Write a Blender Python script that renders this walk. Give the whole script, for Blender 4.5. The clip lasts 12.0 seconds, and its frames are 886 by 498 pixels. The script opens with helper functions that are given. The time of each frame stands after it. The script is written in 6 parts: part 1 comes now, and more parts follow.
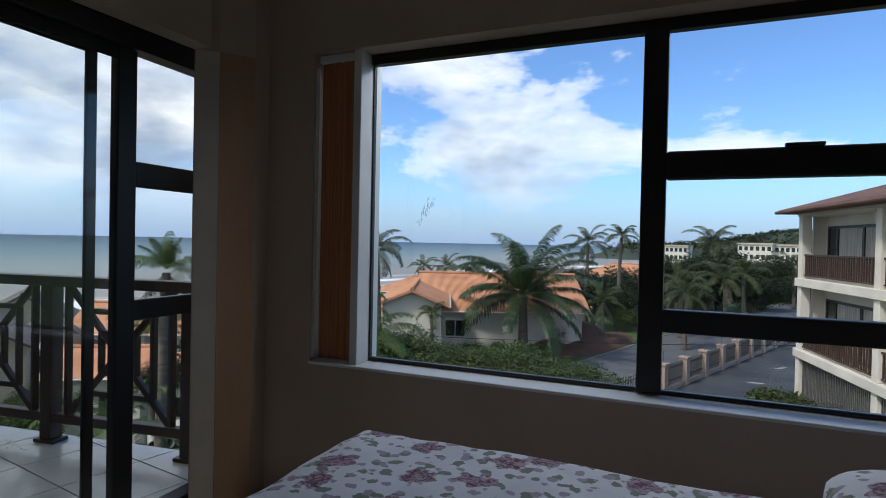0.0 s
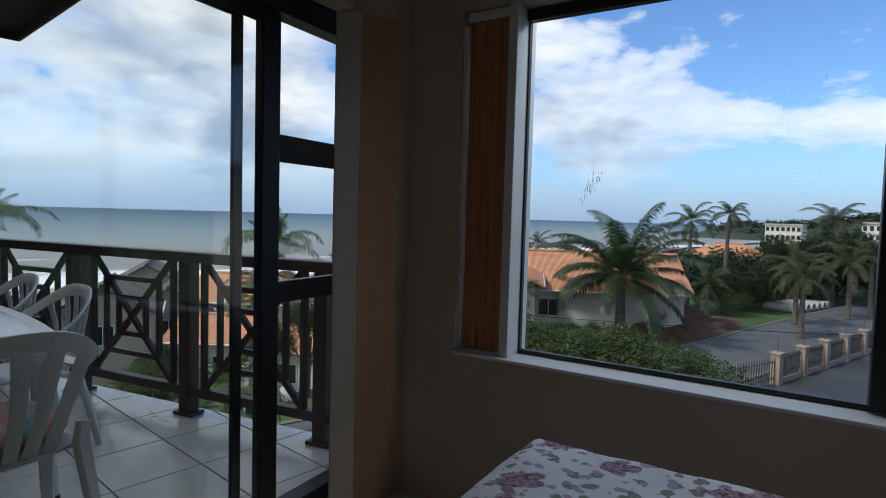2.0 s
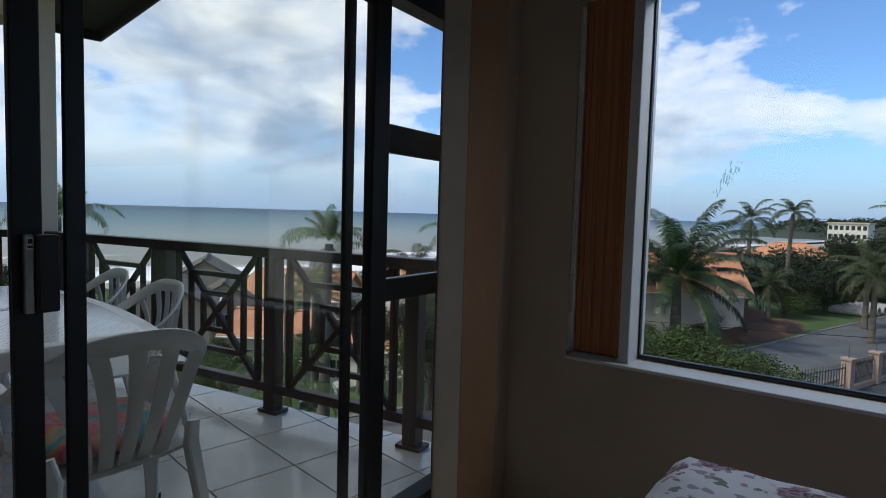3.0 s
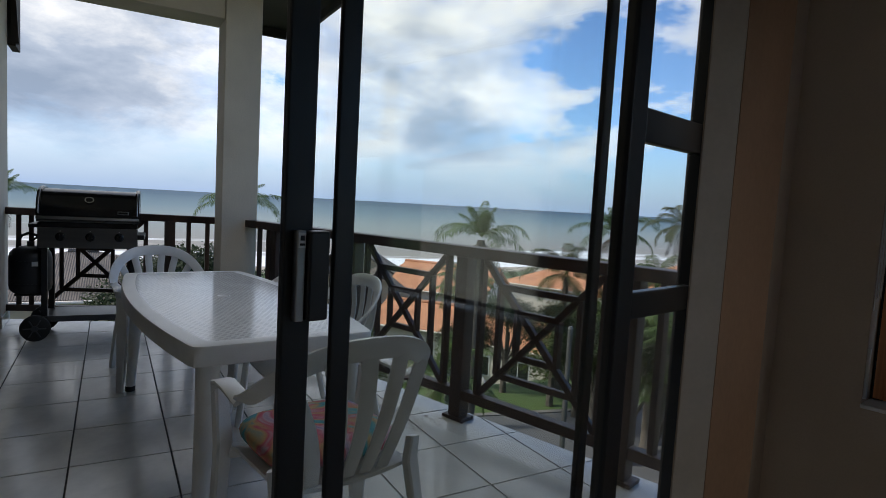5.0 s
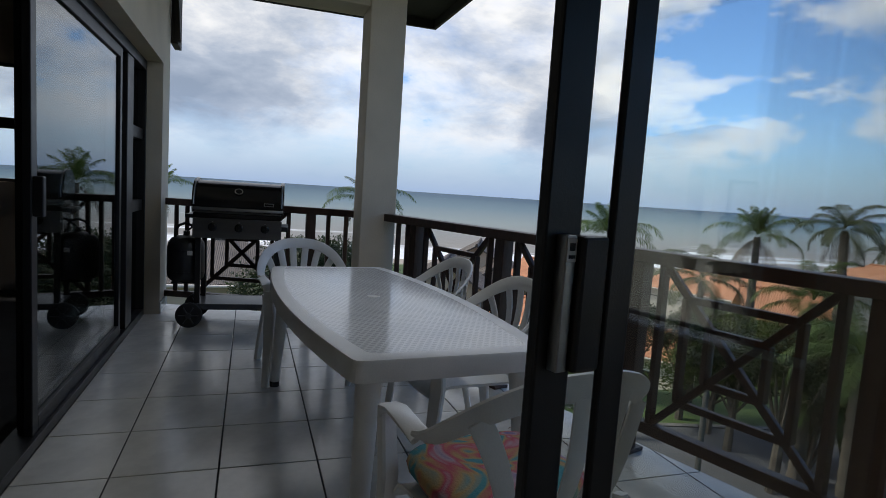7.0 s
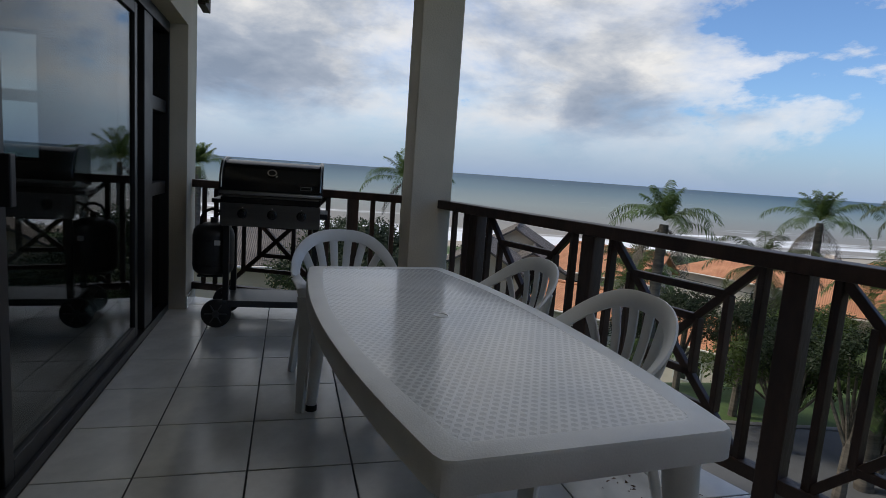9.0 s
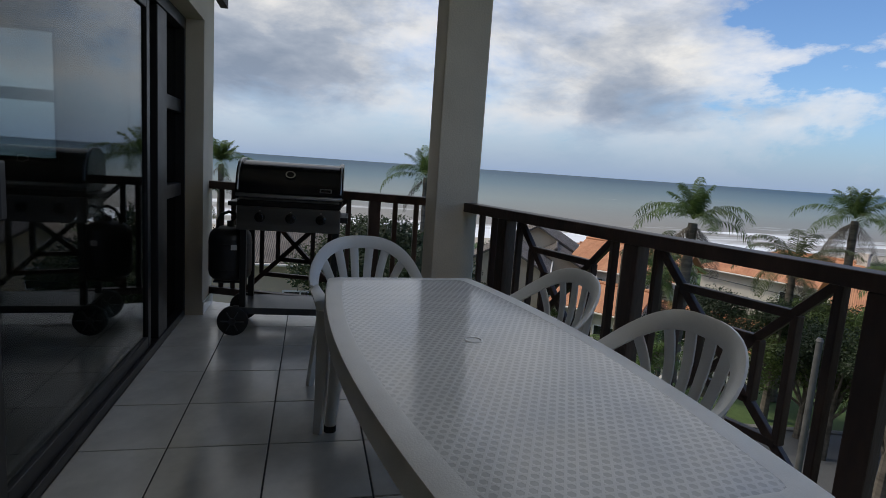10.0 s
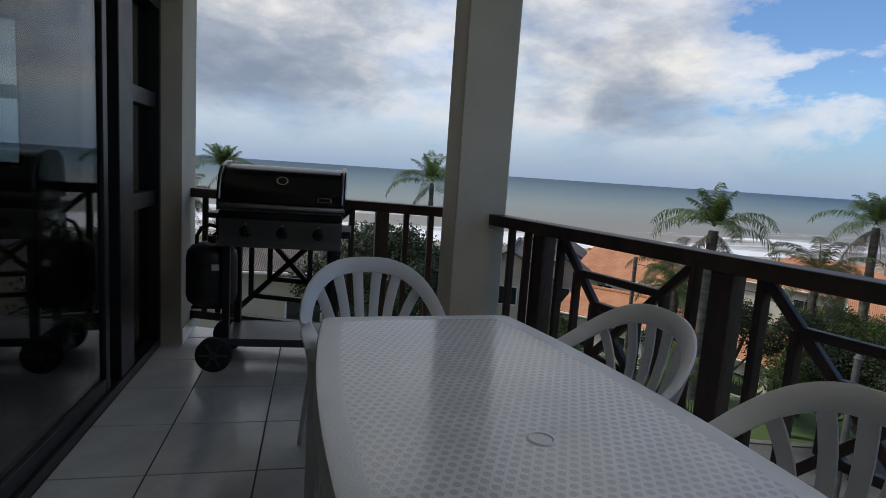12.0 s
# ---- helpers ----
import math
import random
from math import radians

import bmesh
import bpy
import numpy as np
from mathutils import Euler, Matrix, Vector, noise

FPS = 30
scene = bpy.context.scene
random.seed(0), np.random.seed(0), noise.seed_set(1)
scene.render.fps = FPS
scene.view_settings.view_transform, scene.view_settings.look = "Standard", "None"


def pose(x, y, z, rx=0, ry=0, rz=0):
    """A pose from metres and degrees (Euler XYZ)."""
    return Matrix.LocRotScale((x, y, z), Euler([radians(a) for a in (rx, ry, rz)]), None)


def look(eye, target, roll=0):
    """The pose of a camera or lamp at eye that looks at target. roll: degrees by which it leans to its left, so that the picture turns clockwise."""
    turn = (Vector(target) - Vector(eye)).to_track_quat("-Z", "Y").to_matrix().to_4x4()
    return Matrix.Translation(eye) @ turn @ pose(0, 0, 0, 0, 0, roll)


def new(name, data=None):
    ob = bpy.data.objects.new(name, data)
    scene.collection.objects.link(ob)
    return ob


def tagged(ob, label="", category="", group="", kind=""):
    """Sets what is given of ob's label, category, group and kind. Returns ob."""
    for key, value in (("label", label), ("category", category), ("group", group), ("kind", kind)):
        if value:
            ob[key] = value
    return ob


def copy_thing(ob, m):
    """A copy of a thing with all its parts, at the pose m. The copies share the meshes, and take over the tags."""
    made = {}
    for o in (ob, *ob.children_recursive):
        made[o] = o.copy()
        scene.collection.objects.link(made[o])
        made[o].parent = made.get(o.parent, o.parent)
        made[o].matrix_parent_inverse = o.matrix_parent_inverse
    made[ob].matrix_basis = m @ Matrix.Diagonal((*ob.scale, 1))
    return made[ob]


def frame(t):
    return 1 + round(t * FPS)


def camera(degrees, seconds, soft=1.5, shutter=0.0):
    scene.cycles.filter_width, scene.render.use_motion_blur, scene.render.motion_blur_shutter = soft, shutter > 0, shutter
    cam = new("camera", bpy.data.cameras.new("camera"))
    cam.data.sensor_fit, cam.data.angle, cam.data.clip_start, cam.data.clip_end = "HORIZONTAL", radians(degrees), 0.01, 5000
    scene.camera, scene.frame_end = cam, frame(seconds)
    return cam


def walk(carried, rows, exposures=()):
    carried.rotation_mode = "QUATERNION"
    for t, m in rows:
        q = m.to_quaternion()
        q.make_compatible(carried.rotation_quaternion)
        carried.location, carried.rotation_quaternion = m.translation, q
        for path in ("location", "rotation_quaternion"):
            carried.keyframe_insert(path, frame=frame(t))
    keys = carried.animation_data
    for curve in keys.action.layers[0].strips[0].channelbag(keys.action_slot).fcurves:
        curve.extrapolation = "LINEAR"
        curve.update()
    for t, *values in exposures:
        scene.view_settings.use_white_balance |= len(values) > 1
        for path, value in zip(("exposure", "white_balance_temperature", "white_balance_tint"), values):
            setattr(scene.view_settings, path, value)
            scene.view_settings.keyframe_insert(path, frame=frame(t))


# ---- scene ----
cam = camera(75.4, 12.0, soft=0.85)
PATH = [
    (0, (0.161, 0.372, 1.262), (-0.912, 2.059, 1.235), 1.2),
    (0.5, (0.056, 0.376, 1.274), (-1.054, 2.038, 1.213), 1.1),
    (1, (-0.045, 0.415, 1.27), (-1.224, 2.028, 1.187), 1.3),
    (1.5, (-0.127, 0.453, 1.257), (-1.387, 2.004, 1.165), 1.6),
    (2, (-0.233, 0.431, 1.268), (-1.549, 1.933, 1.152), 1.6),
    (2.5, (-0.36, 0.395, 1.259), (-1.73, 1.847, 1.139), 1.8),
    (4.3, (-0.835, 0.273, 1.227), (-2.447, 1.448, 1.07), 2.3),
    (4.5, (-0.831, 0.269, 1.25), (-2.475, 1.396, 1.092), 2.9),
    (5, (-0.958, 0.274, 1.237), (-2.68, 1.279, 1.079), 3.2),
    (5.5, (-1.033, 0.265, 1.224), (-2.817, 1.153, 1.061), 3.5),
    (6, (-1.131, 0.239, 1.221), (-2.963, 1.022, 1.052), 3.7),
    (6.5, (-1.269, 0.215, 1.214), (-3.135, 0.911, 1.039), 3.9),
    (7, (-1.378, 0.213, 1.216), (-3.261, 0.857, 1.018), 3.8),
    (7.5, (-1.494, 0.226, 1.214), (-3.391, 0.818, 0.991), 3.8),
    (7.7, (-1.588, 0.275, 1.211), (-3.495, 0.832, 0.983), 3.9),
    (9.3, (-2.143, 0.241, 1.221), (-4.054, 0.756, 0.935), 4.2),
    (9.5, (-2.182, 0.264, 1.228), (-4.1, 0.752, 0.942), 4.1),
    (10, (-2.3, 0.262, 1.245), (-4.226, 0.72, 0.955), 4.0),
    (10.5, (-2.431, 0.275, 1.227), (-4.362, 0.711, 0.943), 4.1),
    (11, (-2.61, 0.313, 1.232), (-4.542, 0.743, 0.945), 3.9),
    (11.5, (-2.763, 0.325, 1.234), (-4.695, 0.76, 0.95), 3.9),
    (12, (-2.937, 0.315, 1.23), (-4.869, 0.755, 0.958), 3.9),
]
walk(cam, [(t, look(eye, target, roll)) for t, eye, target, roll in PATH], exposures=[(0, 0.02, 6450, 10), (2.5, -0.10, 6450, 10), (4.5, 0.02, 6750, 10), (6, -0.06, 6750, 10), (7.5, -0.22, 6750, 10), (9.5, -0.43, 6900, 10), (12, -0.42, 6900, 10)])

# ---- world, sun, exposure ----
SUN_EL, SUN_AZ = 50.0, 204.0


def sky_world():
    w = bpy.data.worlds.new("sky")
    scene.world = w
    w.use_nodes = True
    nt = w.node_tree
    nt.nodes.clear()
    N = nt.nodes.new
    L = nt.links.new
    out, bg = N("ShaderNodeOutputWorld"), N("ShaderNodeBackground")
    sky = N("ShaderNodeTexSky")
    sky.sky_type = "NISHITA"
    sky.sun_disc = False
    sky.sun_elevation, sky.sun_rotation = radians(SUN_EL), radians(SUN_AZ)
    sky.air_density, sky.dust_density, sky.ozone_density = 1.0, 0.6, 2.0
    tc = N("ShaderNodeTexCoord")
    sep = N("ShaderNodeSeparateXYZ")
    L(tc.outputs["Generated"], sep.inputs[0])
    hz = N("ShaderNodeMath")
    hz.operation = "MAXIMUM"
    L(sep.outputs[2], hz.inputs[0])
    hz.inputs[1].default_value = 0.0
    # heaps of cloud are wider than tall: the height counts more than the bearing
    comb = N("ShaderNodeCombineXYZ")
    L(sep.outputs[0], comb.inputs[0])
    L(sep.outputs[1], comb.inputs[1])
    tall = N("ShaderNodeMath")
    tall.operation = "MULTIPLY"
    L(hz.outputs[0], tall.inputs[0])
    tall.inputs[1].default_value = 2.3
    L(tall.outputs[0], comb.inputs[2])

    def noise_at(scale, detail, rough, offset, warp=0.0):
        m = N("ShaderNodeMapping")
        m.inputs["Location"].default_value = offset
        L(comb.outputs[0], m.inputs["Vector"])
        n = N("ShaderNodeTexNoise")
        n.inputs["Scale"].default_value = scale
        n.inputs["Detail"].default_value = detail
        n.inputs["Roughness"].default_value = rough
        n.inputs["Distortion"].default_value = warp
        L(m.outputs[0], n.inputs["Vector"])
        return n.outputs["Fac"]

    def ramp(src, stops):
        r = N("ShaderNodeValToRGB")
        e = r.color_ramp.elements
        while len(e) < len(stops):
            e.new(0.5)
        for el, (p, c) in zip(e, stops):
            el.position, el.color = p, (*c, 1) if len(c) == 3 else c
        L(src, r.inputs[0])
        return r.outputs[0]

    def math_node(op, a, b):
        m = N("ShaderNodeMath")
        m.operation = op
        for sock, v in zip(m.inputs, (a, b)):
            if isinstance(v, (int, float)):
                sock.default_value = v
            else:
                L(v, sock)
        return m.outputs[0]

    where = (1.7, 0.4, 0.3)
    big = noise_at(2.6, 12, 0.60, where, 0.2)
    above = noise_at(2.6, 9, 0.56, (where[0], where[1], where[2] + 0.17), 0.2)
    puff = noise_at(9.0, 8, 0.6, (1.3, 2.5, 0.0), 0.3)
    # the cover is thick out over the sea and breaks up along the coast
    side = math_node("ADD", math_node("MULTIPLY", sep.outputs[0], -0.18), math_node("MULTIPLY", sep.outputs[1], -0.17))
    level = ramp(hz.outputs[0], [(0.0, (0.0, 0.0, 0.0)), (0.07, (0.02, 0.02, 0.02)), (0.14, (0.13, 0.13, 0.13)), (0.34, (0.10, 0.10, 0.10)), (0.6, (0.07, 0.07, 0.07))])
    lift = math_node("ADD", side, math_node("ADD", level, -0.085))
    cover = ramp(math_node("ADD", math_node("ADD", big, math_node("MULTIPLY", puff, 0.14)), lift), [(0.53, (0, 0, 0)), (0.575, (0.5, 0.5, 0.5)), (0.65, (0.78, 0.78, 0.78)), (0.74, (1, 1, 1))])
    # undersides, with more cloud above them, are grey; crests and small heaps are white
    base = ramp(hz.outputs[0], [(0.05, (0.0, 0.0, 0.0)), (0.10, (0.10, 0.10, 0.10)), (0.17, (0.05, 0.05, 0.05)), (0.28, (0.0, 0.0, 0.0))])
    shade = math_node("ADD", math_node("ADD", above, math_node("MULTIPLY", lift, 0.7)), math_node("ADD", math_node("MULTIPLY", puff, 0.30), base))
    tone = ramp(shade, [(0.60, (8.3, 8.35, 8.5)), (0.72, (7.1, 7.3, 7.6)), (0.79, (5.1, 5.5, 6.2)), (0.87, (3.35, 3.95, 5.0)), (1.0, (2.15, 2.75, 3.8))])
    # the layer thins out towards the horizon
    thin = ramp(hz.outputs[0], [(0.0, (0.3, 0.3, 0.3)), (0.05, (0.6, 0.6, 0.6)), (0.095, (1, 1, 1))])
    mix = N("ShaderNodeMix")
    mix.data_type = "RGBA"
    L(math_node("MULTIPLY", cover, thin), mix.inputs[0])
    skym = N("ShaderNodeMix")
    skym.data_type = "RGBA"
    skym.blend_type = "MULTIPLY"
    skym.inputs[0].default_value = 1.0
    L(sky.outputs[0], skym.inputs[6])
    skym.inputs[7].default_value = (0.80, 1.06, 1.40, 1)
    L(skym.outputs[2], mix.inputs[6])
    L(tone, mix.inputs[7])
    # pale blue haze low over the sea
    haze = N("ShaderNodeMix")
    haze.data_type = "RGBA"
    L(ramp(hz.outputs[0], [(0.0, (0.88, 0.88, 0.88)), (0.045, (0.55, 0.55, 0.55)), (0.09, (0.2, 0.2, 0.2)), (0.14, (0, 0, 0))]), haze.inputs[0])
    L(mix.outputs[2], haze.inputs[6])
    haze.inputs[7].default_value = (2.65, 3.7, 5.7, 1)
    L(haze.outputs[2], bg.inputs[0])
    bg.inputs[1].default_value = 0.15
    L(bg.outputs[0], out.inputs[0])


sky_world()
sun = new("sun", bpy.data.lights.new("sun", "SUN"))
sun.data.energy, sun.data.angle, sun.data.color = 2.9, radians(8), (1.0, 0.96, 0.9)
# the sky's sun_rotation runs clockwise from +y
az, el = radians(SUN_AZ), radians(SUN_EL)
sun.matrix_world = look((math.sin(az) * math.cos(el) * 50, math.cos(az) * math.cos(el) * 50, math.sin(el) * 50), (0, 0, 0))



def daylight(name, m, width, height, watts):
    """Added fill lamp in place of skylight: an unseen strip above an opening's head, facing in and down."""
    lamp = new(name, bpy.data.lights.new(name, "AREA"))
    lamp.data.shape, lamp.data.size, lamp.data.size_y = "RECTANGLE", width, height
    lamp.data.energy, lamp.data.color = watts, (0.92, 0.97, 1.0)
    lamp.matrix_world = m
    return lamp


ROOM_AXES = pose(-2.184, 1.946, 0, 0, 0, 9.0)
daylight("window_fill_lamp", ROOM_AXES @ pose(2.0, 0.62, 2.34, -48, 0, 0), 2.4, 0.35, 20)
daylight("balcony_fill_lamp", pose(-3.5, 1.86, 2.93, -30, 0, 0), 1.8, 0.16, 14)

# ---- materials ----
def material(name, color, rough=0.6, metal=0.0, var=0.12, scale=6.0, bump=0.15, bump_scale=60.0, color2=None, spec=0.5, coat=0.0, stretch=(1, 1, 1), island=0.0, rand=0.0):
    """A procedural surface: colour varied at two scales, uneven gloss and fine relief, in the object's own metres."""
    m = bpy.data.materials.new(name)
    m.use_nodes = True
    nt = m.node_tree
    N, L = nt.nodes.new, nt.links.new
    b = nt.nodes["Principled BSDF"]
    b.inputs["Metallic"].default_value = metal
    b.inputs["Specular IOR Level"].default_value = spec
    b.inputs["Coat Weight"].default_value = coat
    tc = N("ShaderNodeTexCoord")
    mp = N("ShaderNodeMapping")
    mp.inputs["Scale"].default_value = stretch
    L(tc.outputs["Object"], mp.inputs["Vector"])
    n1, n2 = N("ShaderNodeTexNoise"), N("ShaderNodeTexNoise")
    for n, sc, dt in ((n1, scale, 6), (n2, bump_scale, 4)):
        n.inputs["Scale"].default_value, n.inputs["Detail"].default_value = sc, dt
        L(mp.outputs[0], n.inputs["Vector"])
    c2 = color2 or tuple(max(0.0, c * (1 - var * 2.2)) for c in color)
    mix = N("ShaderNodeMix")
    mix.data_type = "RGBA"
    mix.inputs[6].default_value, mix.inputs[7].default_value = (*c2, 1), (*color, 1)
    mr = N("ShaderNodeMapRange")
    mr.inputs["From Min"].default_value, mr.inputs["From Max"].default_value = 0.32, 0.62
    L(n1.outputs["Fac"], mr.inputs["Value"])
    L(mr.outputs[0], mix.inputs[0])
    grain = N("ShaderNodeMix")
    grain.data_type = "RGBA"
    grain.blend_type = "MULTIPLY"
    grain.inputs[0].default_value = 1.0
    gr = N("ShaderNodeMapRange")
    gr.inputs["From Min"].default_value, gr.inputs["From Max"].default_value = 0.3, 0.7
    gr.inputs["To Min"].default_value, gr.inputs["To Max"].default_value = 1 - var * 0.8, 1.0
    L(n2.outputs["Fac"], gr.inputs["Value"])
    L(mix.outputs[2], grain.inputs[6])
    L(gr.outputs[0], grain.inputs[7])
    last = grain.outputs[2]
    if island or rand:
        src = N("ShaderNodeNewGeometry").outputs["Random Per Island"] if island else N("ShaderNodeObjectInfo").outputs["Random"]
        ir = N("ShaderNodeMapRange")
        ir.inputs["To Min"].default_value, ir.inputs["To Max"].default_value = 1 - (island or rand), 1.0
        L(src, ir.inputs["Value"])
        im = N("ShaderNodeMix")
        im.data_type = "RGBA"
        im.blend_type = "MULTIPLY"
        im.inputs[0].default_value = 1.0
        L(last, im.inputs[6])
        L(ir.outputs[0], im.inputs[7])
        last = im.outputs[2]
    L(last, b.inputs["Base Color"])
    rr = N("ShaderNodeMapRange")
    rr.inputs["To Min"].default_value, rr.inputs["To Max"].default_value = max(0.02, rough - 0.1), min(1.0, rough + 0.1)
    L(n1.outputs["Fac"], rr.inputs["Value"])
    L(rr.outputs[0], b.inputs["Roughness"])
    if bump:
        bp = N("ShaderNodeBump")
        bp.inputs["Strength"].default_value, bp.inputs["Distance"].default_value = bump, 0.01
        L(n2.outputs["Fac"], bp.inputs["Height"])
        L(bp.outputs[0], b.inputs["Normal"])
    return m


def add_wave_bump(m, direction, scale, strength, dist, profile="SIN"):
    """Adds a regular relief (roof tiles, corrugation) to a material made above."""
    nt = m.node_tree
    N, L = nt.nodes.new, nt.links.new
    b = nt.nodes["Principled BSDF"]
    tc = N("ShaderNodeTexCoord")
    w = N("ShaderNodeTexWave")
    w.bands_direction, w.wave_profile = direction, profile
    w.inputs["Scale"].default_value = scale
    L(tc.outputs["Object"], w.inputs["Vector"])
    bp = N("ShaderNodeBump")
    bp.inputs["Strength"].default_value, bp.inputs["Distance"].default_value = strength, dist
    L(w.outputs["Fac"], bp.inputs["Height"])
    if b.inputs["Normal"].is_linked:
        L(b.inputs["Normal"].links[0].from_socket, bp.inputs["Normal"])
    L(bp.outputs[0], b.inputs["Normal"])
    return m


def glass_material(name, tint=(0.97, 0.985, 0.98)):
    m = bpy.data.materials.new(name)
    m.use_nodes = True
    nt = m.node_tree
    nt.nodes.clear()
    N, L = nt.nodes.new, nt.links.new
    out, mix = N("ShaderNodeOutputMaterial"), N("ShaderNodeMixShader")
    tr, gl, fr = N("ShaderNodeBsdfTransparent"), N("ShaderNodeBsdfGlossy"), N("ShaderNodeLayerWeight")
    tr.inputs[0].default_value = (*tint, 1)
    gl.inputs["Roughness"].default_value = 0.01
    fr.inputs[0].default_value = 0.5
    pw, sc = N("ShaderNodeMath"), N("ShaderNodeMath")
    pw.operation, sc.operation = "POWER", "MULTIPLY_ADD"
    L(fr.outputs["Facing"], pw.inputs[0])
    pw.inputs[1].default_value = 4.5
    L(pw.outputs[0], sc.inputs[0])
    sc.inputs[1].default_value, sc.inputs[2].default_value = 0.9, 0.028
    L(sc.outputs[0], mix.inputs[0])
    L(tr.outputs[0], mix.inputs[1])
    L(gl.outputs[0], mix.inputs[2])
    L(mix.outputs[0], out.inputs[0])
    return m


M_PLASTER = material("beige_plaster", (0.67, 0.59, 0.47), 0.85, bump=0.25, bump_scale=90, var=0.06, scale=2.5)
# even wall paint, taken darker to offset surplus light on the bedroom walls
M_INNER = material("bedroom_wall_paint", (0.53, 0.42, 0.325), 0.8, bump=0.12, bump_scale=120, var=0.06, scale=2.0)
# tan tone for the part of the door nib where light falls off
M_NIB_SHADED = material("shaded_nib_tone", (0.52, 0.31, 0.19), 0.75, bump=0.12, bump_scale=120, var=0.1, scale=3.0, stretch=(1, 1, 0.3))
M_WHITE = material("white_gloss_paint", (0.74, 0.74, 0.73), 0.5, bump=0.06, var=0.04, scale=4)
# paler tone for the part of the same nib that catches light
M_NIB_LIT = material("lit_nib_tone", (0.66, 0.58, 0.50), 0.7, bump=0.08, var=0.06, scale=4)
M_KERB = material("weathered_kerb", (0.20, 0.19, 0.175), 0.9, bump=0.2, var=0.15, scale=2)
M_CEIL = material("ceiling_paint", (0.78, 0.76, 0.72), 0.9, bump=0.1, var=0.05, scale=2)
M_ALU = material("black_powder_coat", (0.012, 0.012, 0.013), 0.42, bump=0.05, bump_scale=300, var=0.1, scale=8)
M_GLASS = glass_material("clear_glass")
M_GLASS_DARK = glass_material("tinted_glass", (0.66, 0.70, 0.71))
M_TILE = material("white_ceramic_tile", (0.77, 0.74, 0.67), 0.2, bump=0.05, bump_scale=25, var=0.07, scale=5, rand=0.09, spec=0.6)
M_GROUT = material("dark_grout", (0.10, 0.095, 0.085), 0.9, bump=0.3, var=0.2)
M_WOOD = material("dark_stained_timber", (0.092, 0.050, 0.036), 0.5, bump=0.3, bump_scale=45, var=0.25, scale=7, stretch=(1, 1, 0.35), rand=0.25)
M_SOFFIT = material("dark_soffit_boards", (0.035, 0.026, 0.022), 0.7, bump=0.3, var=0.2)
M_BLIND = material("orange_woven_blind", (0.74, 0.31, 0.14), 0.85, bump=0.25, bump_scale=40, var=0.16, scale=9, stretch=(14, 14, 0.16), island=0.12)
def make_translucent(m, share):
    """Lets daylight from behind glow through a woven cloth."""
    nt = m.node_tree
    N, L = nt.nodes.new, nt.links.new
    b, out = nt.nodes["Principled BSDF"], nt.nodes["Material Output"]
    tr, mx = N("ShaderNodeBsdfTranslucent"), N("ShaderNodeMixShader")
    src = b.inputs["Base Color"].links[0].from_socket
    L(src, tr.inputs[0])
    mx.inputs[0].default_value = share
    L(b.outputs[0], mx.inputs[1])
    L(tr.outputs[0], mx.inputs[2])
    L(mx.outputs[0], out.inputs[0])


make_translucent(M_BLIND, 0.12)
M_CORD = material("white_cord", (0.75, 0.74, 0.70), 0.6, bump=0)
M_PLASTIC = material("white_moulded_plastic", (0.80, 0.785, 0.75), 0.33, bump=0.08, bump_scale=200, var=0.05, scale=7, spec=0.5)
M_RUBBER = material("black_rubber", (0.02, 0.02, 0.02), 0.8, bump=0.2, var=0.15)
M_ENAMEL = material("black_enamel", (0.008, 0.008, 0.009), 0.18, bump=0.02, var=0.1, spec=0.6)
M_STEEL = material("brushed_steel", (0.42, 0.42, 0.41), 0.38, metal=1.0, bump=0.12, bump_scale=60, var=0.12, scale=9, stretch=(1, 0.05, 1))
# darker copy of the steel, with the barbecue's shade put into its colour
M_STEEL_SHADED = material("shaded_brushed_steel", (0.20, 0.195, 0.19), 0.42, metal=1.0, bump=0.12, bump_scale=60, var=0.12, scale=9, stretch=(1, 0.05, 1))
M_SHELF = material("dark_grey_sheet_metal", (0.075, 0.078, 0.085), 0.35, bump=0.06, bump_scale=60, var=0.2, scale=6, spec=0.5)
M_BOTTLE = material("dark_grey_bottle_paint", (0.030, 0.030, 0.032), 0.45, bump=0.08, bump_scale=40, var=0.25, scale=7)
M_SMUDGE = material("dried_smudge", (0.42, 0.42, 0.40), 0.9, bump=0.1)
M_SMUDGE.node_tree.nodes["Principled BSDF"].inputs["Alpha"].default_value = 0.2
M_CHROME = material("chrome", (0.75, 0.75, 0.74), 0.12, metal=1.0, bump=0, var=0.05)
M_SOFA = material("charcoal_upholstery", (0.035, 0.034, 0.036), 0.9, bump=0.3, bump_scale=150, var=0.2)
M_ASPHALT = material("asphalt", (0.115, 0.118, 0.12), 0.85, bump=0.3, bump_scale=30, var=0.12, scale=0.7)
M_DRIVE = material("dark_asphalt", (0.06, 0.063, 0.066), 0.8, bump=0.3, bump_scale=30, var=0.2, scale=0.5)
M_SOIL = material("red_brown_soil", (0.17, 0.082, 0.042), 0.95, bump=0.8, bump_scale=4, var=0.3, scale=1.2)
M_HOUSE = material("cream_render", (0.78, 0.72, 0.63), 0.85, bump=0.1, var=0.08, scale=0.8)
M_HOUSE_TAN = material("tan_render", (0.58, 0.48, 0.36), 0.85, bump=0.1, var=0.08, scale=0.8)
M_PINK = material("pink_beige_render", (0.44, 0.325, 0.265), 0.85, bump=0.15, var=0.1, scale=1.0)
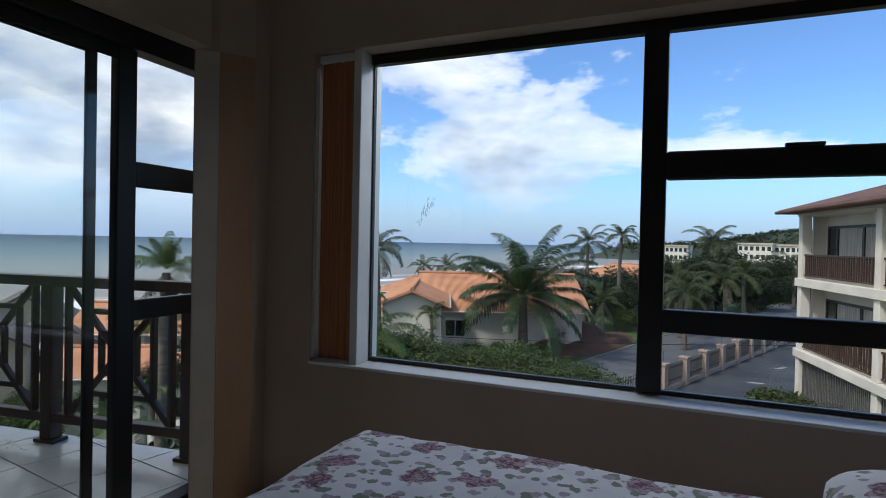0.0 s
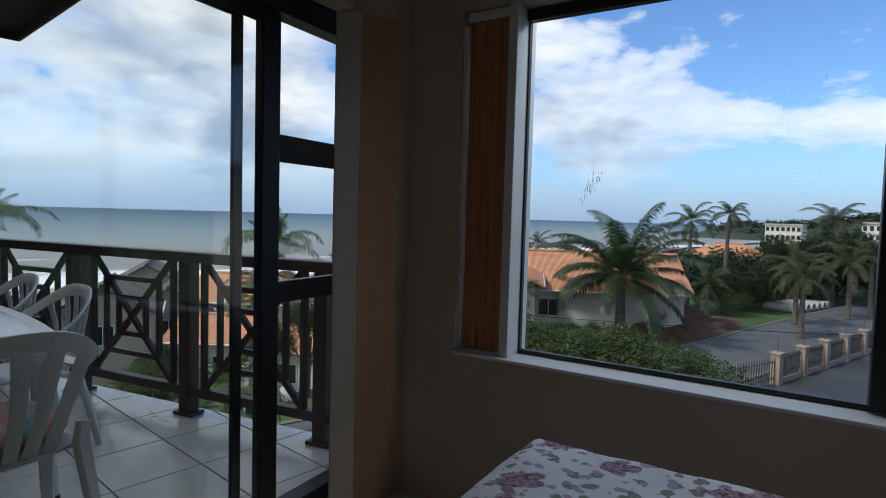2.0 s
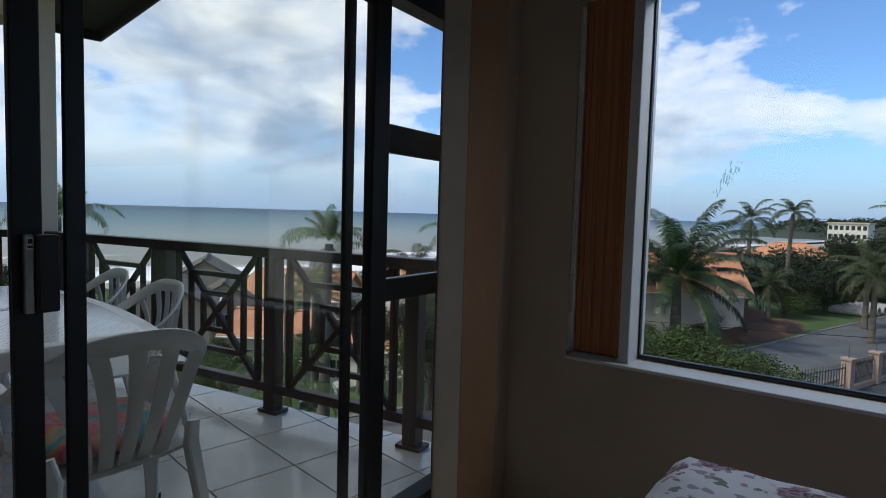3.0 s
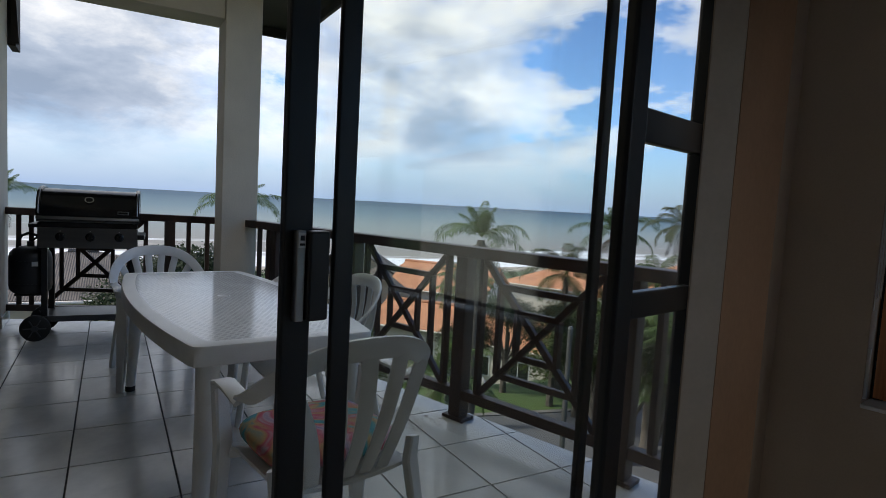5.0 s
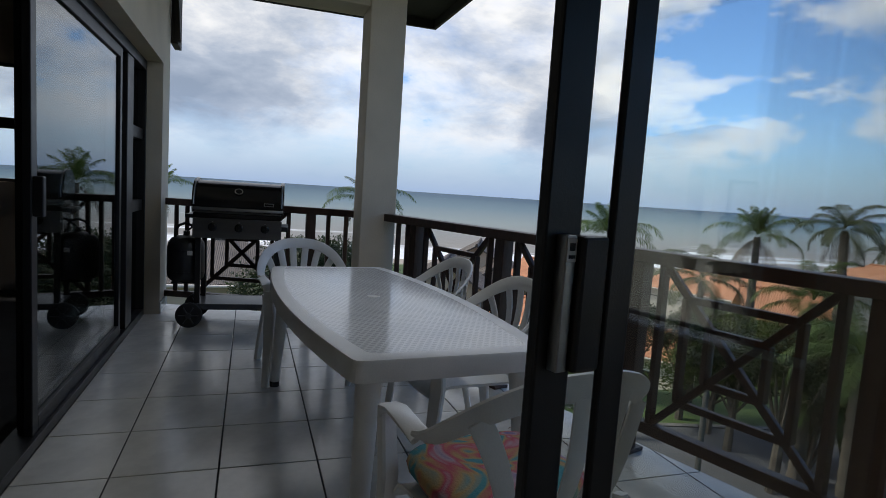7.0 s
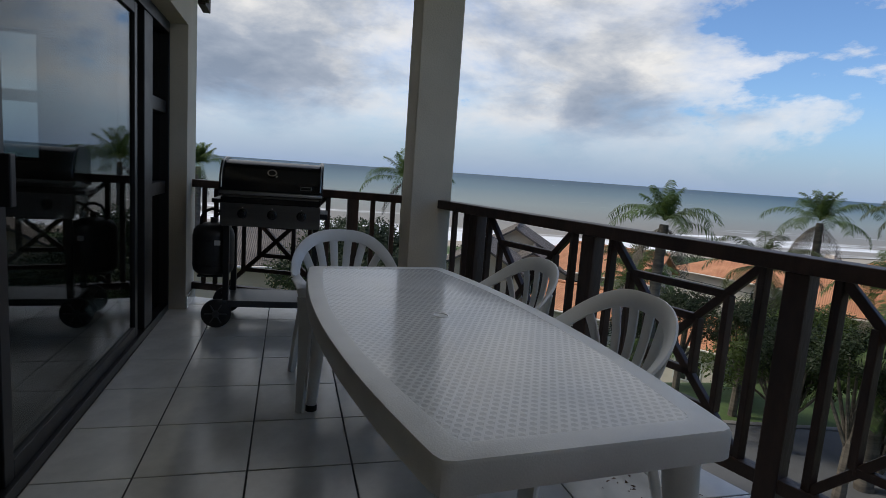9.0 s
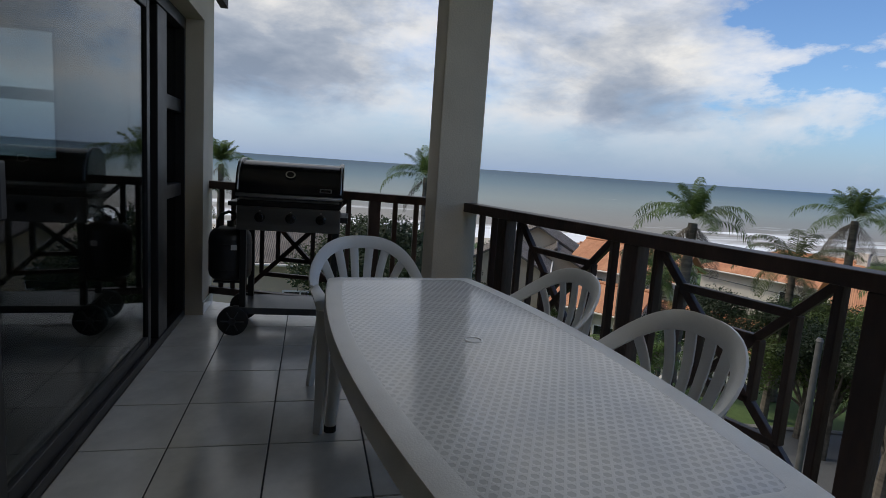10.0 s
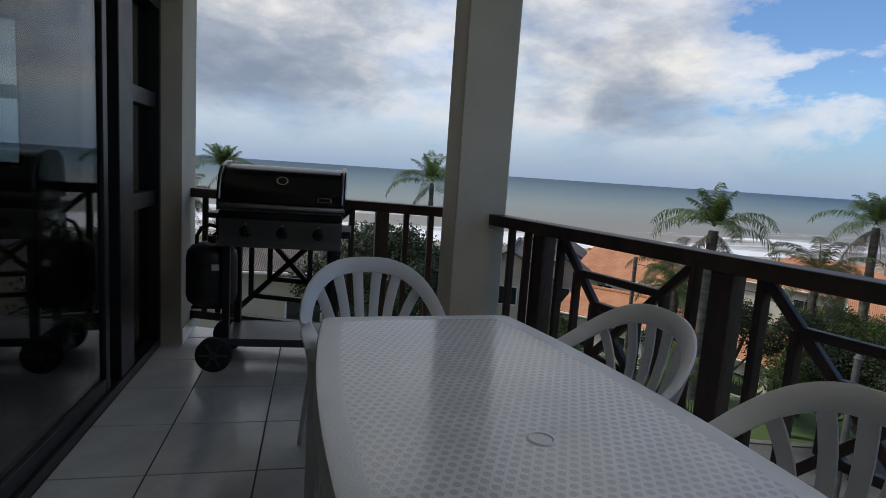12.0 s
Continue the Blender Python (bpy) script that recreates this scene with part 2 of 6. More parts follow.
M_ROOF = add_wave_bump(material("orange_clay_tiles", (0.66, 0.31, 0.16), 0.8, bump=0.3, bump_scale=8, var=0.14, scale=1.2, color2=(0.52, 0.22, 0.11)), "X", 4.2, 0.5, 0.05)
M_ROOF_BROWN = add_wave_bump(material("brown_clay_tiles", (0.20, 0.105, 0.075), 0.8, bump=0.3, bump_scale=8, var=0.2, scale=0.9), "X", 4.2, 0.5, 0.05)
M_ROOF_GREY = add_wave_bump(material("grey_brown_tiles", (0.17, 0.145, 0.125), 0.85, bump=0.3, bump_scale=8, var=0.2, scale=0.9), "X", 4.2, 0.5, 0.05)
M_DARKPANE = material("dark_window_pane", (0.02, 0.024, 0.028), 0.08, bump=0, var=0.1, spec=0.8)
M_BARK = material("grey_palm_bark", (0.17, 0.145, 0.115), 0.9, bump=0.5, bump_scale=10, var=0.25, scale=2, stretch=(1, 1, 4))
M_FROND = material("palm_frond", (0.150, 0.235, 0.065), 0.5, bump=0.1, var=0.25, scale=0.8, island=0.45, spec=0.4)
M_FROND_OLIVE = material("olive_palm_frond", (0.150, 0.180, 0.070), 0.5, bump=0.1, var=0.25, scale=0.8, island=0.45, spec=0.4)
M_FROND_DEEP = material("deep_green_palm_frond", (0.080, 0.150, 0.048), 0.38, bump=0.1, var=0.25, scale=0.8, island=0.5, spec=0.6)
M_LEAF = material("shrub_leaves", (0.155, 0.225, 0.055), 0.55, bump=0.1, var=0.3, scale=0.9, island=0.5)
M_LEAF_DARK = material("dark_tree_leaves", (0.058, 0.092, 0.036), 0.6, bump=0.1, var=0.3, scale=0.6, island=0.5)
M_CONCRETE = material("concrete", (0.42, 0.41, 0.385), 0.85, bump=0.2, var=0.12, scale=2)
M_CABLE = material("black_cable", (0.015, 0.015, 0.016), 0.6, bump=0)
M_CURTAIN = material("pale_curtain", (0.52, 0.50, 0.46), 0.9, bump=0.5, bump_scale=8, var=0.2, scale=3, stretch=(8, 8, 0.2))
M_METAL_GREY = material("grey_fence_steel", (0.12, 0.115, 0.11), 0.5, bump=0.1, var=0.15)
M_HILL = material("wooded_hill", (0.055, 0.075, 0.045), 0.95, bump=0.9, bump_scale=0.06, var=0.3, scale=0.02)


def bed_cloth_material():
    """White cotton printed with mauve roses, dark rose hearts and sage leaves."""
    m = material("rose_print_cotton", (0.82, 0.81, 0.83), 0.85, bump=0.25, bump_scale=220, var=0.06, scale=6)
    nt = m.node_tree
    N, L = nt.nodes.new, nt.links.new
    b = nt.nodes["Principled BSDF"]
    base = b.inputs["Base Color"].links[0].from_socket
    tc = N("ShaderNodeTexCoord")
    warp = N("ShaderNodeTexNoise")
    warp.inputs["Scale"].default_value, warp.inputs["Detail"].default_value = 26, 4
    L(tc.outputs["Object"], warp.inputs["Vector"])

    def blobs(scale, offset, radius, soft, wobble):
        mp = N("ShaderNodeMapping")
        mp.inputs["Location"].default_value = offset
        L(tc.outputs["Object"], mp.inputs["Vector"])
        v = N("ShaderNodeTexVoronoi")
        v.voronoi_dimensions = "2D"
        v.inputs["Scale"].default_value, v.inputs["Randomness"].default_value = scale, 0.75
        L(mp.outputs[0], v.inputs["Vector"])
        a = N("ShaderNodeMath")
        a.operation = "MULTIPLY_ADD"
        L(warp.outputs["Fac"], a.inputs[0])
        a.inputs[1].default_value = wobble
        L(v.outputs["Distance"], a.inputs[2])
        r = N("ShaderNodeMapRange")
        r.inputs["From Min"].default_value, r.inputs["From Max"].default_value = radius + wobble * 0.5, radius + wobble * 0.5 + soft
        r.inputs["To Min"].default_value, r.inputs["To Max"].default_value = 1, 0
        L(a.outputs[0], r.inputs["Value"])
        return r.outputs[0]

    def layer(prev, fac, color):
        mx = N("ShaderNodeMix")
        mx.data_type = "RGBA"
        L(fac, mx.inputs[0])
        L(prev, mx.inputs[6])
        if isinstance(color, tuple):
            mx.inputs[7].default_value = (*color, 1)
        else:
            L(color, mx.inputs[7])
        return mx.outputs[2]

    leaf = blobs(13.0, (0.31, 0.17, 0), 0.17, 0.06, 1.1)
    leaf2 = blobs(15.0, (1.31, 0.47, 0), 0.14, 0.06, 0.9)
    rose = blobs(4.9, (0.1, 0.06, 0), 0.22, 0.05, 0.5)
    petals = N("ShaderNodeTexNoise")
    petals.inputs["Scale"].default_value, petals.inputs["Detail"].default_value, petals.inputs["Distortion"].default_value = 42, 3, 1.6
    L(tc.outputs["Object"], petals.inputs["Vector"])
    pr = N("ShaderNodeValToRGB")
    e = pr.color_ramp.elements
    e[0].position, e[0].color = 0.38, (0.15, 0.05, 0.08, 1)
    e[1].position, e[1].color = 0.62, (0.46, 0.34, 0.38, 1)
    L(petals.outputs["Fac"], pr.inputs[0])
    c = layer(base, leaf, (0.23, 0.26, 0.20))
    c = layer(c, leaf2, (0.42, 0.34, 0.42))
    c = layer(c, rose, pr.outputs[0])
    L(c, b.inputs["Base Color"])
    return m


def lattice_material():
    """Moulded white plastic with the table top's pressed lattice."""
    m = material("white_lattice_plastic", (0.79, 0.775, 0.745), 0.13, bump=0.04, bump_scale=200, var=0.05, scale=7)
    nt = m.node_tree
    N, L = nt.nodes.new, nt.links.new
    b = nt.nodes["Principled BSDF"]
    tc = N("ShaderNodeTexCoord")
    total = None
    for ang in (0, 60, 120):
        mp = N("ShaderNodeMapping")
        mp.inputs["Rotation"].default_value = (0, 0, radians(ang))
        L(tc.outputs["Object"], mp.inputs["Vector"])
        w = N("ShaderNodeTexWave")
        w.inputs["Scale"].default_value = 15.0
        L(mp.outputs[0], w.inputs["Vector"])
        r = N("ShaderNodeMapRange")
        r.inputs["From Min"].default_value, r.inputs["From Max"].default_value = 0.72, 0.9
        L(w.outputs["Fac"], r.inputs["Value"])
        if total is None:
            total = r.outputs[0]
        else:
            mx = N("ShaderNodeMath")
            mx.operation = "MAXIMUM"
            L(total, mx.inputs[0])
            L(r.outputs[0], mx.inputs[1])
            total = mx.outputs[0]
    bp = N("ShaderNodeBump")
    bp.inputs["Strength"].default_value, bp.inputs["Distance"].default_value = 0.17, 0.002
    L(total, bp.inputs["Height"])
    L(bp.outputs[0], b.inputs["Normal"])
    base = b.inputs["Base Color"].links[0].from_socket
    # hollows between the ribs are greyed: their shade is put into the base colour
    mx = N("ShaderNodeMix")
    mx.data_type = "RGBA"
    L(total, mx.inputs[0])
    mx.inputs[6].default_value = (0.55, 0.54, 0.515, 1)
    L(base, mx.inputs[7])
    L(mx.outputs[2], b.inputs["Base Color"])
    return m


M_BED = bed_cloth_material()
M_LATTICE = lattice_material()


def let_light_through(m, share):
    """Thin leaves pass part of the light on to their other side."""
    nt = m.node_tree
    b, out = nt.nodes["Principled BSDF"], nt.nodes["Material Output"]
    tr, mx = nt.nodes.new("ShaderNodeBsdfTranslucent"), nt.nodes.new("ShaderNodeMixShader")
    nt.links.new(b.inputs["Base Color"].links[0].from_socket, tr.inputs["Color"])
    mx.inputs[0].default_value = share
    nt.links.new(b.outputs[0], mx.inputs[1])
    nt.links.new(tr.outputs[0], mx.inputs[2])
    nt.links.new(mx.outputs[0], out.inputs["Surface"])


for leaf_surface in (M_FROND, M_FROND_OLIVE, M_FROND_DEEP, M_LEAF, M_LEAF_DARK):
    let_light_through(leaf_surface, 0.45)


# ---- mesh tools ----
def mesh_of(name, bm, mat, smooth=False):
    me = bpy.data.meshes.new(name)
    bmesh.ops.recalc_face_normals(bm, faces=bm.faces)
    if smooth:
        for f in bm.faces:
            f.smooth = True
    bm.to_mesh(me)
    bm.free()
    me.materials.append(mat)
    if smooth:
        me.set_sharp_from_angle(angle=radians(40))
    return me


def part(name, bm, mat, parent, label="", smooth=False, m=None):
    ob = new(name, mesh_of(name, bm, mat, smooth))
    ob.parent = parent
    if m is not None:
        ob.matrix_basis = m
    return tagged(ob, label)


def thing(name, label, category, m=Matrix(), group="", kind=""):
    ob = new(name)
    ob.empty_display_size = 0.2
    ob.matrix_basis = m
    return tagged(ob, label, category, group, kind)


def solid(name, bm, mat, label, category="", m=Matrix(), kind="", group="", smooth=False):
    ob = new(name, mesh_of(name, bm, mat, smooth))
    ob.matrix_basis = m
    return tagged(ob, label, category, group, kind)


def box(bm, x0, x1, y0, y1, z0, z1, bevel=0.0, m=None):
    r = bmesh.ops.create_cube(bm, size=1)["verts"]
    for v in r:
        v.co = Vector((x0 if v.co.x < 0 else x1, y0 if v.co.y < 0 else y1, z0 if v.co.z < 0 else z1))
    if bevel:
        es = list({e for v in r for e in v.link_edges})
        r = list({v for f in bmesh.ops.bevel(bm, geom=es, offset=bevel, segments=2, affect="EDGES", profile=0.5)["faces"] for v in f.verts} | {v for v in r if v.is_valid})
    if m is not None:
        bmesh.ops.transform(bm, matrix=m, verts=[v for v in r if v.is_valid])
    return bm


def boxes(*rows, bevel=0.0):
    bm = bmesh.new()
    for r in rows:
        box(bm, *r, bevel=bevel)
    return bm


def bar(bm, p, q, w, h, bevel=0.0, up=(0, 0, 1)):
    """A straight batten from p to q, w wide and h deep."""
    p, q = Vector(p), Vector(q)
    d = q - p
    x = d.normalized()
    y = Vector(up).cross(x)
    if y.length < 1e-4:
        y = Vector((0, 1, 0)).cross(x)
    y.normalize()
    z = x.cross(y)
    m = Matrix.Translation((p + q) / 2) @ Matrix((x, y, z)).transposed().to_4x4()
    return box(bm, -d.length / 2, d.length / 2, -w / 2, w / 2, -h / 2, h / 2, bevel, m)


def tube(bm, pts, radii, n=10, caps=True, squash=None):
    """Rings of n points along pts; squash gives (side, other) scale of each ring's section."""
    pts = [Vector(p) for p in pts]
    rings = []
    side = None
    for i, p in enumerate(pts):
        t = (pts[min(i + 1, len(pts) - 1)] - pts[max(i - 1, 0)]).normalized()
        if side is None:
            side = t.cross(Vector((0, 0, 1)))
            if side.length < 1e-3:
                side = Vector((1, 0, 0))
        side = (side - t * side.dot(t)).normalized()
        other = t.cross(side)
        r = radii[i] if hasattr(radii, "__len__") else radii
        a, b = (squash or (1, 1))
        rings.append([bm.verts.new(p + side * (math.cos(2 * math.pi * k / n) * r * a) + other * (math.sin(2 * math.pi * k / n) * r * b)) for k in range(n)])
    for a, b in zip(rings, rings[1:]):
        for k in range(n):
            bm.faces.new((a[k], a[(k + 1) % n], b[(k + 1) % n], b[k]))
    if caps:
        bm.faces.new(rings[0][::-1])
        bm.faces.new(rings[-1])
    return bm


# ---- plan ----
TILT_ROOM = 9.0
ROOM = pose(-2.184, 1.946, 0, 0, 0, TILT_ROOM)  # the bedroom's own axes: x into the room, y towards the window wall
RAIL_A = Vector((-2.74, 2.33, 0))
RAIL_DIR = Vector((-0.955, -0.297, 0)).normalized()
RAIL_TOP = 1.005
STEP = 1.0



def prism(bm, plan, z0, z1):
    """An upright block over a flat outline."""
    a, b = [bm.verts.new((*p, z0)) for p in plan], [bm.verts.new((*p, z1)) for p in plan]
    n = len(plan)
    for k in range(n):
        bm.faces.new((a[k], a[(k + 1) % n], b[(k + 1) % n], b[k]))
    bm.faces.new(a[::-1])
    bm.faces.new(b)
    return bm


# ---- bedroom structure ----
def bedroom():
    st = "structure"
    b = boxes((0.0, 0.10, -2.45, 0.0, 2.10, 2.75), (0.0, 0.10, -2.95, -2.45, 0, 2.75))
    prism(b, [(0.0, 0.0), (0.08, 0.07), (0.17, 0.20), (0.17, 0.5), (0.0, 0.5)], 0.0, 2.75)
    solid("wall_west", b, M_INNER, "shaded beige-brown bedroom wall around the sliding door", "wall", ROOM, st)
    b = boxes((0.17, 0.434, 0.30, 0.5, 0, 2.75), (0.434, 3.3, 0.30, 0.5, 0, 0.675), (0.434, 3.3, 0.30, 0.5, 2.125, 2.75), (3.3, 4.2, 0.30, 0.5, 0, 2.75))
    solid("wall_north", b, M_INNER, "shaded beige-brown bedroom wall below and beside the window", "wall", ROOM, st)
    solid("wall_east", boxes((4.2, 4.35, -2.95, 0.5, 0, 2.75)), M_INNER, "plain bedroom wall", "wall", ROOM, st)
    solid("wall_south", boxes((0.10, 4.2, -2.95, -2.8, 0, 2.75)), M_INNER, "plain bedroom wall", "wall", ROOM, st)
    solid("ceiling", boxes((0.0, 4.35, -2.95, 0.5, 2.754, 2.87)), M_CEIL, "plain painted bedroom ceiling", "ceiling", ROOM, st)
    solid("floor", boxes((-0.12, 4.35, -2.95, 0.5, -0.15, -0.004)), M_TILE, "pale bedroom floor", "floor", ROOM, st)
    # nib beside the sliding door: the light's fall-off painted as two strips
    solid("trim", prism(bmesh.new(), [(0.004, 0.0028), (0.0065, 0.0000), (0.0822, 0.0665), (0.0796, 0.0688)], 0, 2.10), M_NIB_LIT, "pale strip beside the sliding door frame, its lit tone painted in", "trim", ROOM, st)
    solid("trim", prism(bmesh.new(), [(0.0808, 0.0702), (0.0836, 0.0683), (0.1727, 0.197), (0.1700, 0.199)], 0, 2.10), M_NIB_SHADED, "orange-tan strip of wall beside the door, its shaded tone painted in", "trim", ROOM, st)
    # white pier and sill of the window niche
    solid("trim", boxes((0.64, 0.680, 0.315, 0.5, 0.69, 2.125), bevel=0.004), M_WHITE, "white painted window reveal", "trim", ROOM, st)
    solid("window_sill", boxes((0.434, 3.3, 0.285, 0.5, 0.676, 0.69), bevel=0.004), M_WHITE, "white painted window sill ledge", "sill", ROOM, st)


def window():
    w = thing("window_1", "large black aluminium bedroom window with opening lights", "window", ROOM, kind="structure")
    v0, v1 = 0.40, 0.445
    part("window_frame", boxes((0.681, 3.3, 0.418, v1, 0.692, 0.710), (0.681, 3.3, v0, v1, 2.075, 2.123), (0.681, 0.688, 0.418, v1, 0.710, 2.075), (3.26, 3.3, v0, v1, 0.722, 2.085), (0.436, 0.45, 0.375, v1, 0.692, 2.123), (0.45, 0.638, 0.375, v1, 0.692, 0.722), (0.45, 0.638, 0.375, v1, 2.062, 2.123), bevel=0.004), M_ALU, w)
    part("mullion", boxes((1.885, 1.975, v0 - 0.012, v1, 0.70, 2.10), bevel=0.006), M_ALU, w)
    part("transom", boxes((1.975, 3.26, v0 - 0.008, v1, 1.512, 1.618), bevel=0.008), M_ALU, w)
    part("transom", boxes((1.975, 3.26, v0 - 0.008, v1, 0.935, 1.022), bevel=0.006), M_ALU, w)
    part("window_catch", boxes((2.36, 2.48, v0 - 0.02, v0 + 0.01, 1.617, 1.63), bevel=0.004), M_ALU, w)
    for x0, x1, z0, z1 in ((0.45, 0.634, 0.722, 2.062), (0.690, 1.885, 0.712, 2.075), (1.975, 3.26, 1.618, 2.085), (1.975, 3.26, 1.022, 1.512), (1.975, 3.26, 0.716, 0.935)):
        p = part("pane", boxes((x0 - 0.004, x1 + 0.004, 0.420, 0.425, z0 - 0.004, z1 + 0.004)), M_GLASS, w)
        p.visible_shadow = False
    rnd = random.Random(2)
    bm = bmesh.new()
    for k in range(46):
        u = (k / 46) ** 0.6
        x, z = 0.925 + u * 0.075 + rnd.uniform(-0.024, 0.024) * u, 1.325 + u * 0.115 + rnd.uniform(-0.02, 0.02)
        bar(bm, (x, 0.417, z), (x + rnd.uniform(-0.002, 0.007), 0.417, z + rnd.uniform(0.006, 0.02)), 0.0012, rnd.uniform(0.0015, 0.004))
    for x, z, r in ((1.72, 1.74, 0.006), (1.45, 1.50, 0.003)):
        bar(bm, (x, 0.417, z), (x, 0.417, z + r * 2), 0.0012, r)
    part("smudge", bm, M_SMUDGE, w, "dried splash mark on the glass")


def sliding_door():
    d = thing("door_1", "black aluminium sliding door standing half open, with fixed sidelight", "sliding door", ROOM @ pose(0, -1.4, 0, 0, 0, 3.3) @ pose(0, 1.4, 0), kind="structure")
    u0, u1 = -0.05, 0.04
    part("door_frame", boxes((u0, u1, -2.45, 0.22, 2.02, 2.26), (u0, u1, -2.45, 0.22, 0.0, 0.07), (u0, u1, 0.18, 0.22, 0.07, 2.02), (u0, u1, -2.45, -2.40, 0.07, 2.02), bevel=0.003), M_ALU, d)
    part("mullion", boxes((-0.03, 0.015, -0.333, -0.243, 0.07, 2.02), bevel=0.005), M_ALU, d)
    part("transom", boxes((-0.025, 0.012, -0.243, 0.18, 1.462, 1.567), bevel=0.005), M_ALU, d)
    part("transom", boxes((-0.025, 0.012, -0.243, 0.18, 0.903, 0.99), bevel=0.005), M_ALU, d)
    for z0, z1 in ((0.07, 0.903), (0.99, 1.462), (1.567, 2.02)):
        part("pane", boxes((-0.005, 0.0, -0.245, 0.182, z0 - 0.003, z1 + 0.003)), M_GLASS, d).visible_shadow = False
    fix = part("fixed_panel", boxes((-0.002, 0.010, -1.332, -1.288, 0.07, 2.02), (-0.002, 0.010, -1.288, -0.333, 0.07, 0.13), (-0.002, 0.010, -1.288, -0.333, 1.965, 2.02), bevel=0.004), M_ALU, d)
    part("pane", boxes((0.002, 0.006, -1.290, -0.331, 0.128, 1.967)), M_GLASS, fix).visible_shadow = False
    leaf = part("sliding_leaf", boxes((-0.026, -0.008, -1.424, -1.366, 0.07, 2.02), (-0.026, -0.006, -0.450, -0.408, 0.07, 2.02), (-0.026, -0.008, -1.366, -0.450, 0.07, 0.14), (-0.026, -0.008, -1.366, -0.450, 1.96, 2.02), bevel=0.004), M_ALU, d)
    part("pane", boxes((-0.019, -0.015, -1.368, -0.448, 0.138, 1.962)), M_GLASS, leaf).visible_shadow = False
    part("lock", boxes((-0.008, 0.020, -1.388, -1.345, 1.012, 1.176), bevel=0.005), M_ALU, leaf, "black plastic lock body")
    part("lock_plate", boxes((-0.008, 0.010, -1.406, -1.389, 1.012, 1.176), bevel=0.002), M_STEEL, leaf, "grey strip with a small sticker")
    part("sticker", boxes((-0.006, 0.0112, -1.4045, -1.3905, 1.145, 1.172)), M_CORD, leaf, "small white sticker")
    part("sticker_mark", boxes((-0.006, 0.0120, -1.4015, -1.3935, 1.158, 1.167), (-0.006, 0.0120, -1.4025, -1.3925, 1.149, 1.153)), M_RUBBER, leaf)


def window_blind():
    b = thing("vertical_blind", "orange-brown vertical blind drawn to the side of the window", "blind", ROOM)
    part("head_rail", boxes((0.445, 0.635, 0.325, 0.365, 2.085, 2.12), bevel=0.004), M_WHITE, b)
    for i in range(13):
        bm = bmesh.new()
        x = 0.462 + i * 0.0135
        h = 0.006 * math.sin(i * 1.9)
        box(bm, -0.0115, 0.0115, -0.002, 0.002, 0.702, 2.086, 0.001, Matrix.Translation((x, 0.347 + h, 0)) @ Matrix.Rotation(radians(9 * math.sin(i * 2.3)), 4, "Z"))
        part("slat", bm, M_BLIND, b)
    for x, z0 in ((0.436, 0.98), (0.443, 1.02), (0.450, 1.02)):
        bm = bmesh.new()
        tube(bm, [(x, 0.318, 2.06), (x + 0.002, 0.316, 1.5), (x - 0.002, 0.316, z0)], 0.0028, 6)
        part("cord", bm, M_CORD, b)
    part("cord_weight", boxes((0.425, 0.442, 0.306, 0.322, 0.70, 0.86), bevel=0.004), M_CORD, b)


bedroom()
window()
sliding_door()
window_blind()


def bed():
    m = ROOM @ pose(0.94, -1.03, 0)
    b = thing("bed", "made bed with a white rose-print duvet", "bed", m)
    W, D = 2.07, 0.97
    part("base", boxes((0.04, W - 0.04, 0.04, D - 0.04, 0.06, 0.30), bevel=0.01), M_SOFA, b)
    bm = bmesh.new()
    nx, ny = 56, 30
    grid = []
    for j in range(ny + 1):
        row = []
        for i in range(nx + 1):
            x, y = W * i / nx, D * j / ny
            ex = min(x, W - x, y, D - y)
            z = 0.588 - 0.11 * max(0.0, 1 - ex / 0.12) ** 2.4
            z += 0.012 * noise.noise(Vector((x * 2.3, y * 2.3, 0))) + 0.005 * noise.noise(Vector((x * 9, y * 9, 3)))
            row.append(bm.verts.new((x, y, z)))
        grid.append(row)
    for j in range(ny):
        for i in range(nx):
            bm.faces.new((grid[j][i], grid[j][i + 1], grid[j + 1][i + 1], grid[j + 1][i]))
    rim = [grid[0][i] for i in range(nx + 1)] + [grid[j][nx] for j in range(1, ny + 1)] + [grid[ny][i] for i in range(nx - 1, -1, -1)] + [grid[j][0] for j in range(ny - 1, 0, -1)]
    low = [bm.verts.new((v.co.x + 0.012 * math.sin(k * 0.7), v.co.y + 0.012 * math.cos(k * 0.9), 0.2)) for k, v in enumerate(rim)]
    for k in range(len(rim)):
        bm.faces.new((rim[k], rim[(k + 1) % len(rim)], low[(k + 1) % len(rim)], low[k]))
    part("duvet", bm, M_BED, b, "white cotton duvet printed with mauve roses", smooth=True)
    bm = bmesh.new()
    bmesh.ops.create_uvsphere(bm, u_segments=28, v_segments=16, radius=1)
    for v in bm.verts:
        x, y, z = v.co
        f = lambda a, p: math.copysign(abs(a) ** p, a)
        v.co = (f(x, 0.55) * 0.36, f(y, 0.55) * 0.25, f(z, 0.8) * 0.085)
    pl = solid("pillow", bm, M_BED, "plump white pillow with a rose print, on the bed", "pillow", ROOM @ pose(2.75, -0.30, 0.635, 0, 0, 4), smooth=True)


bed()


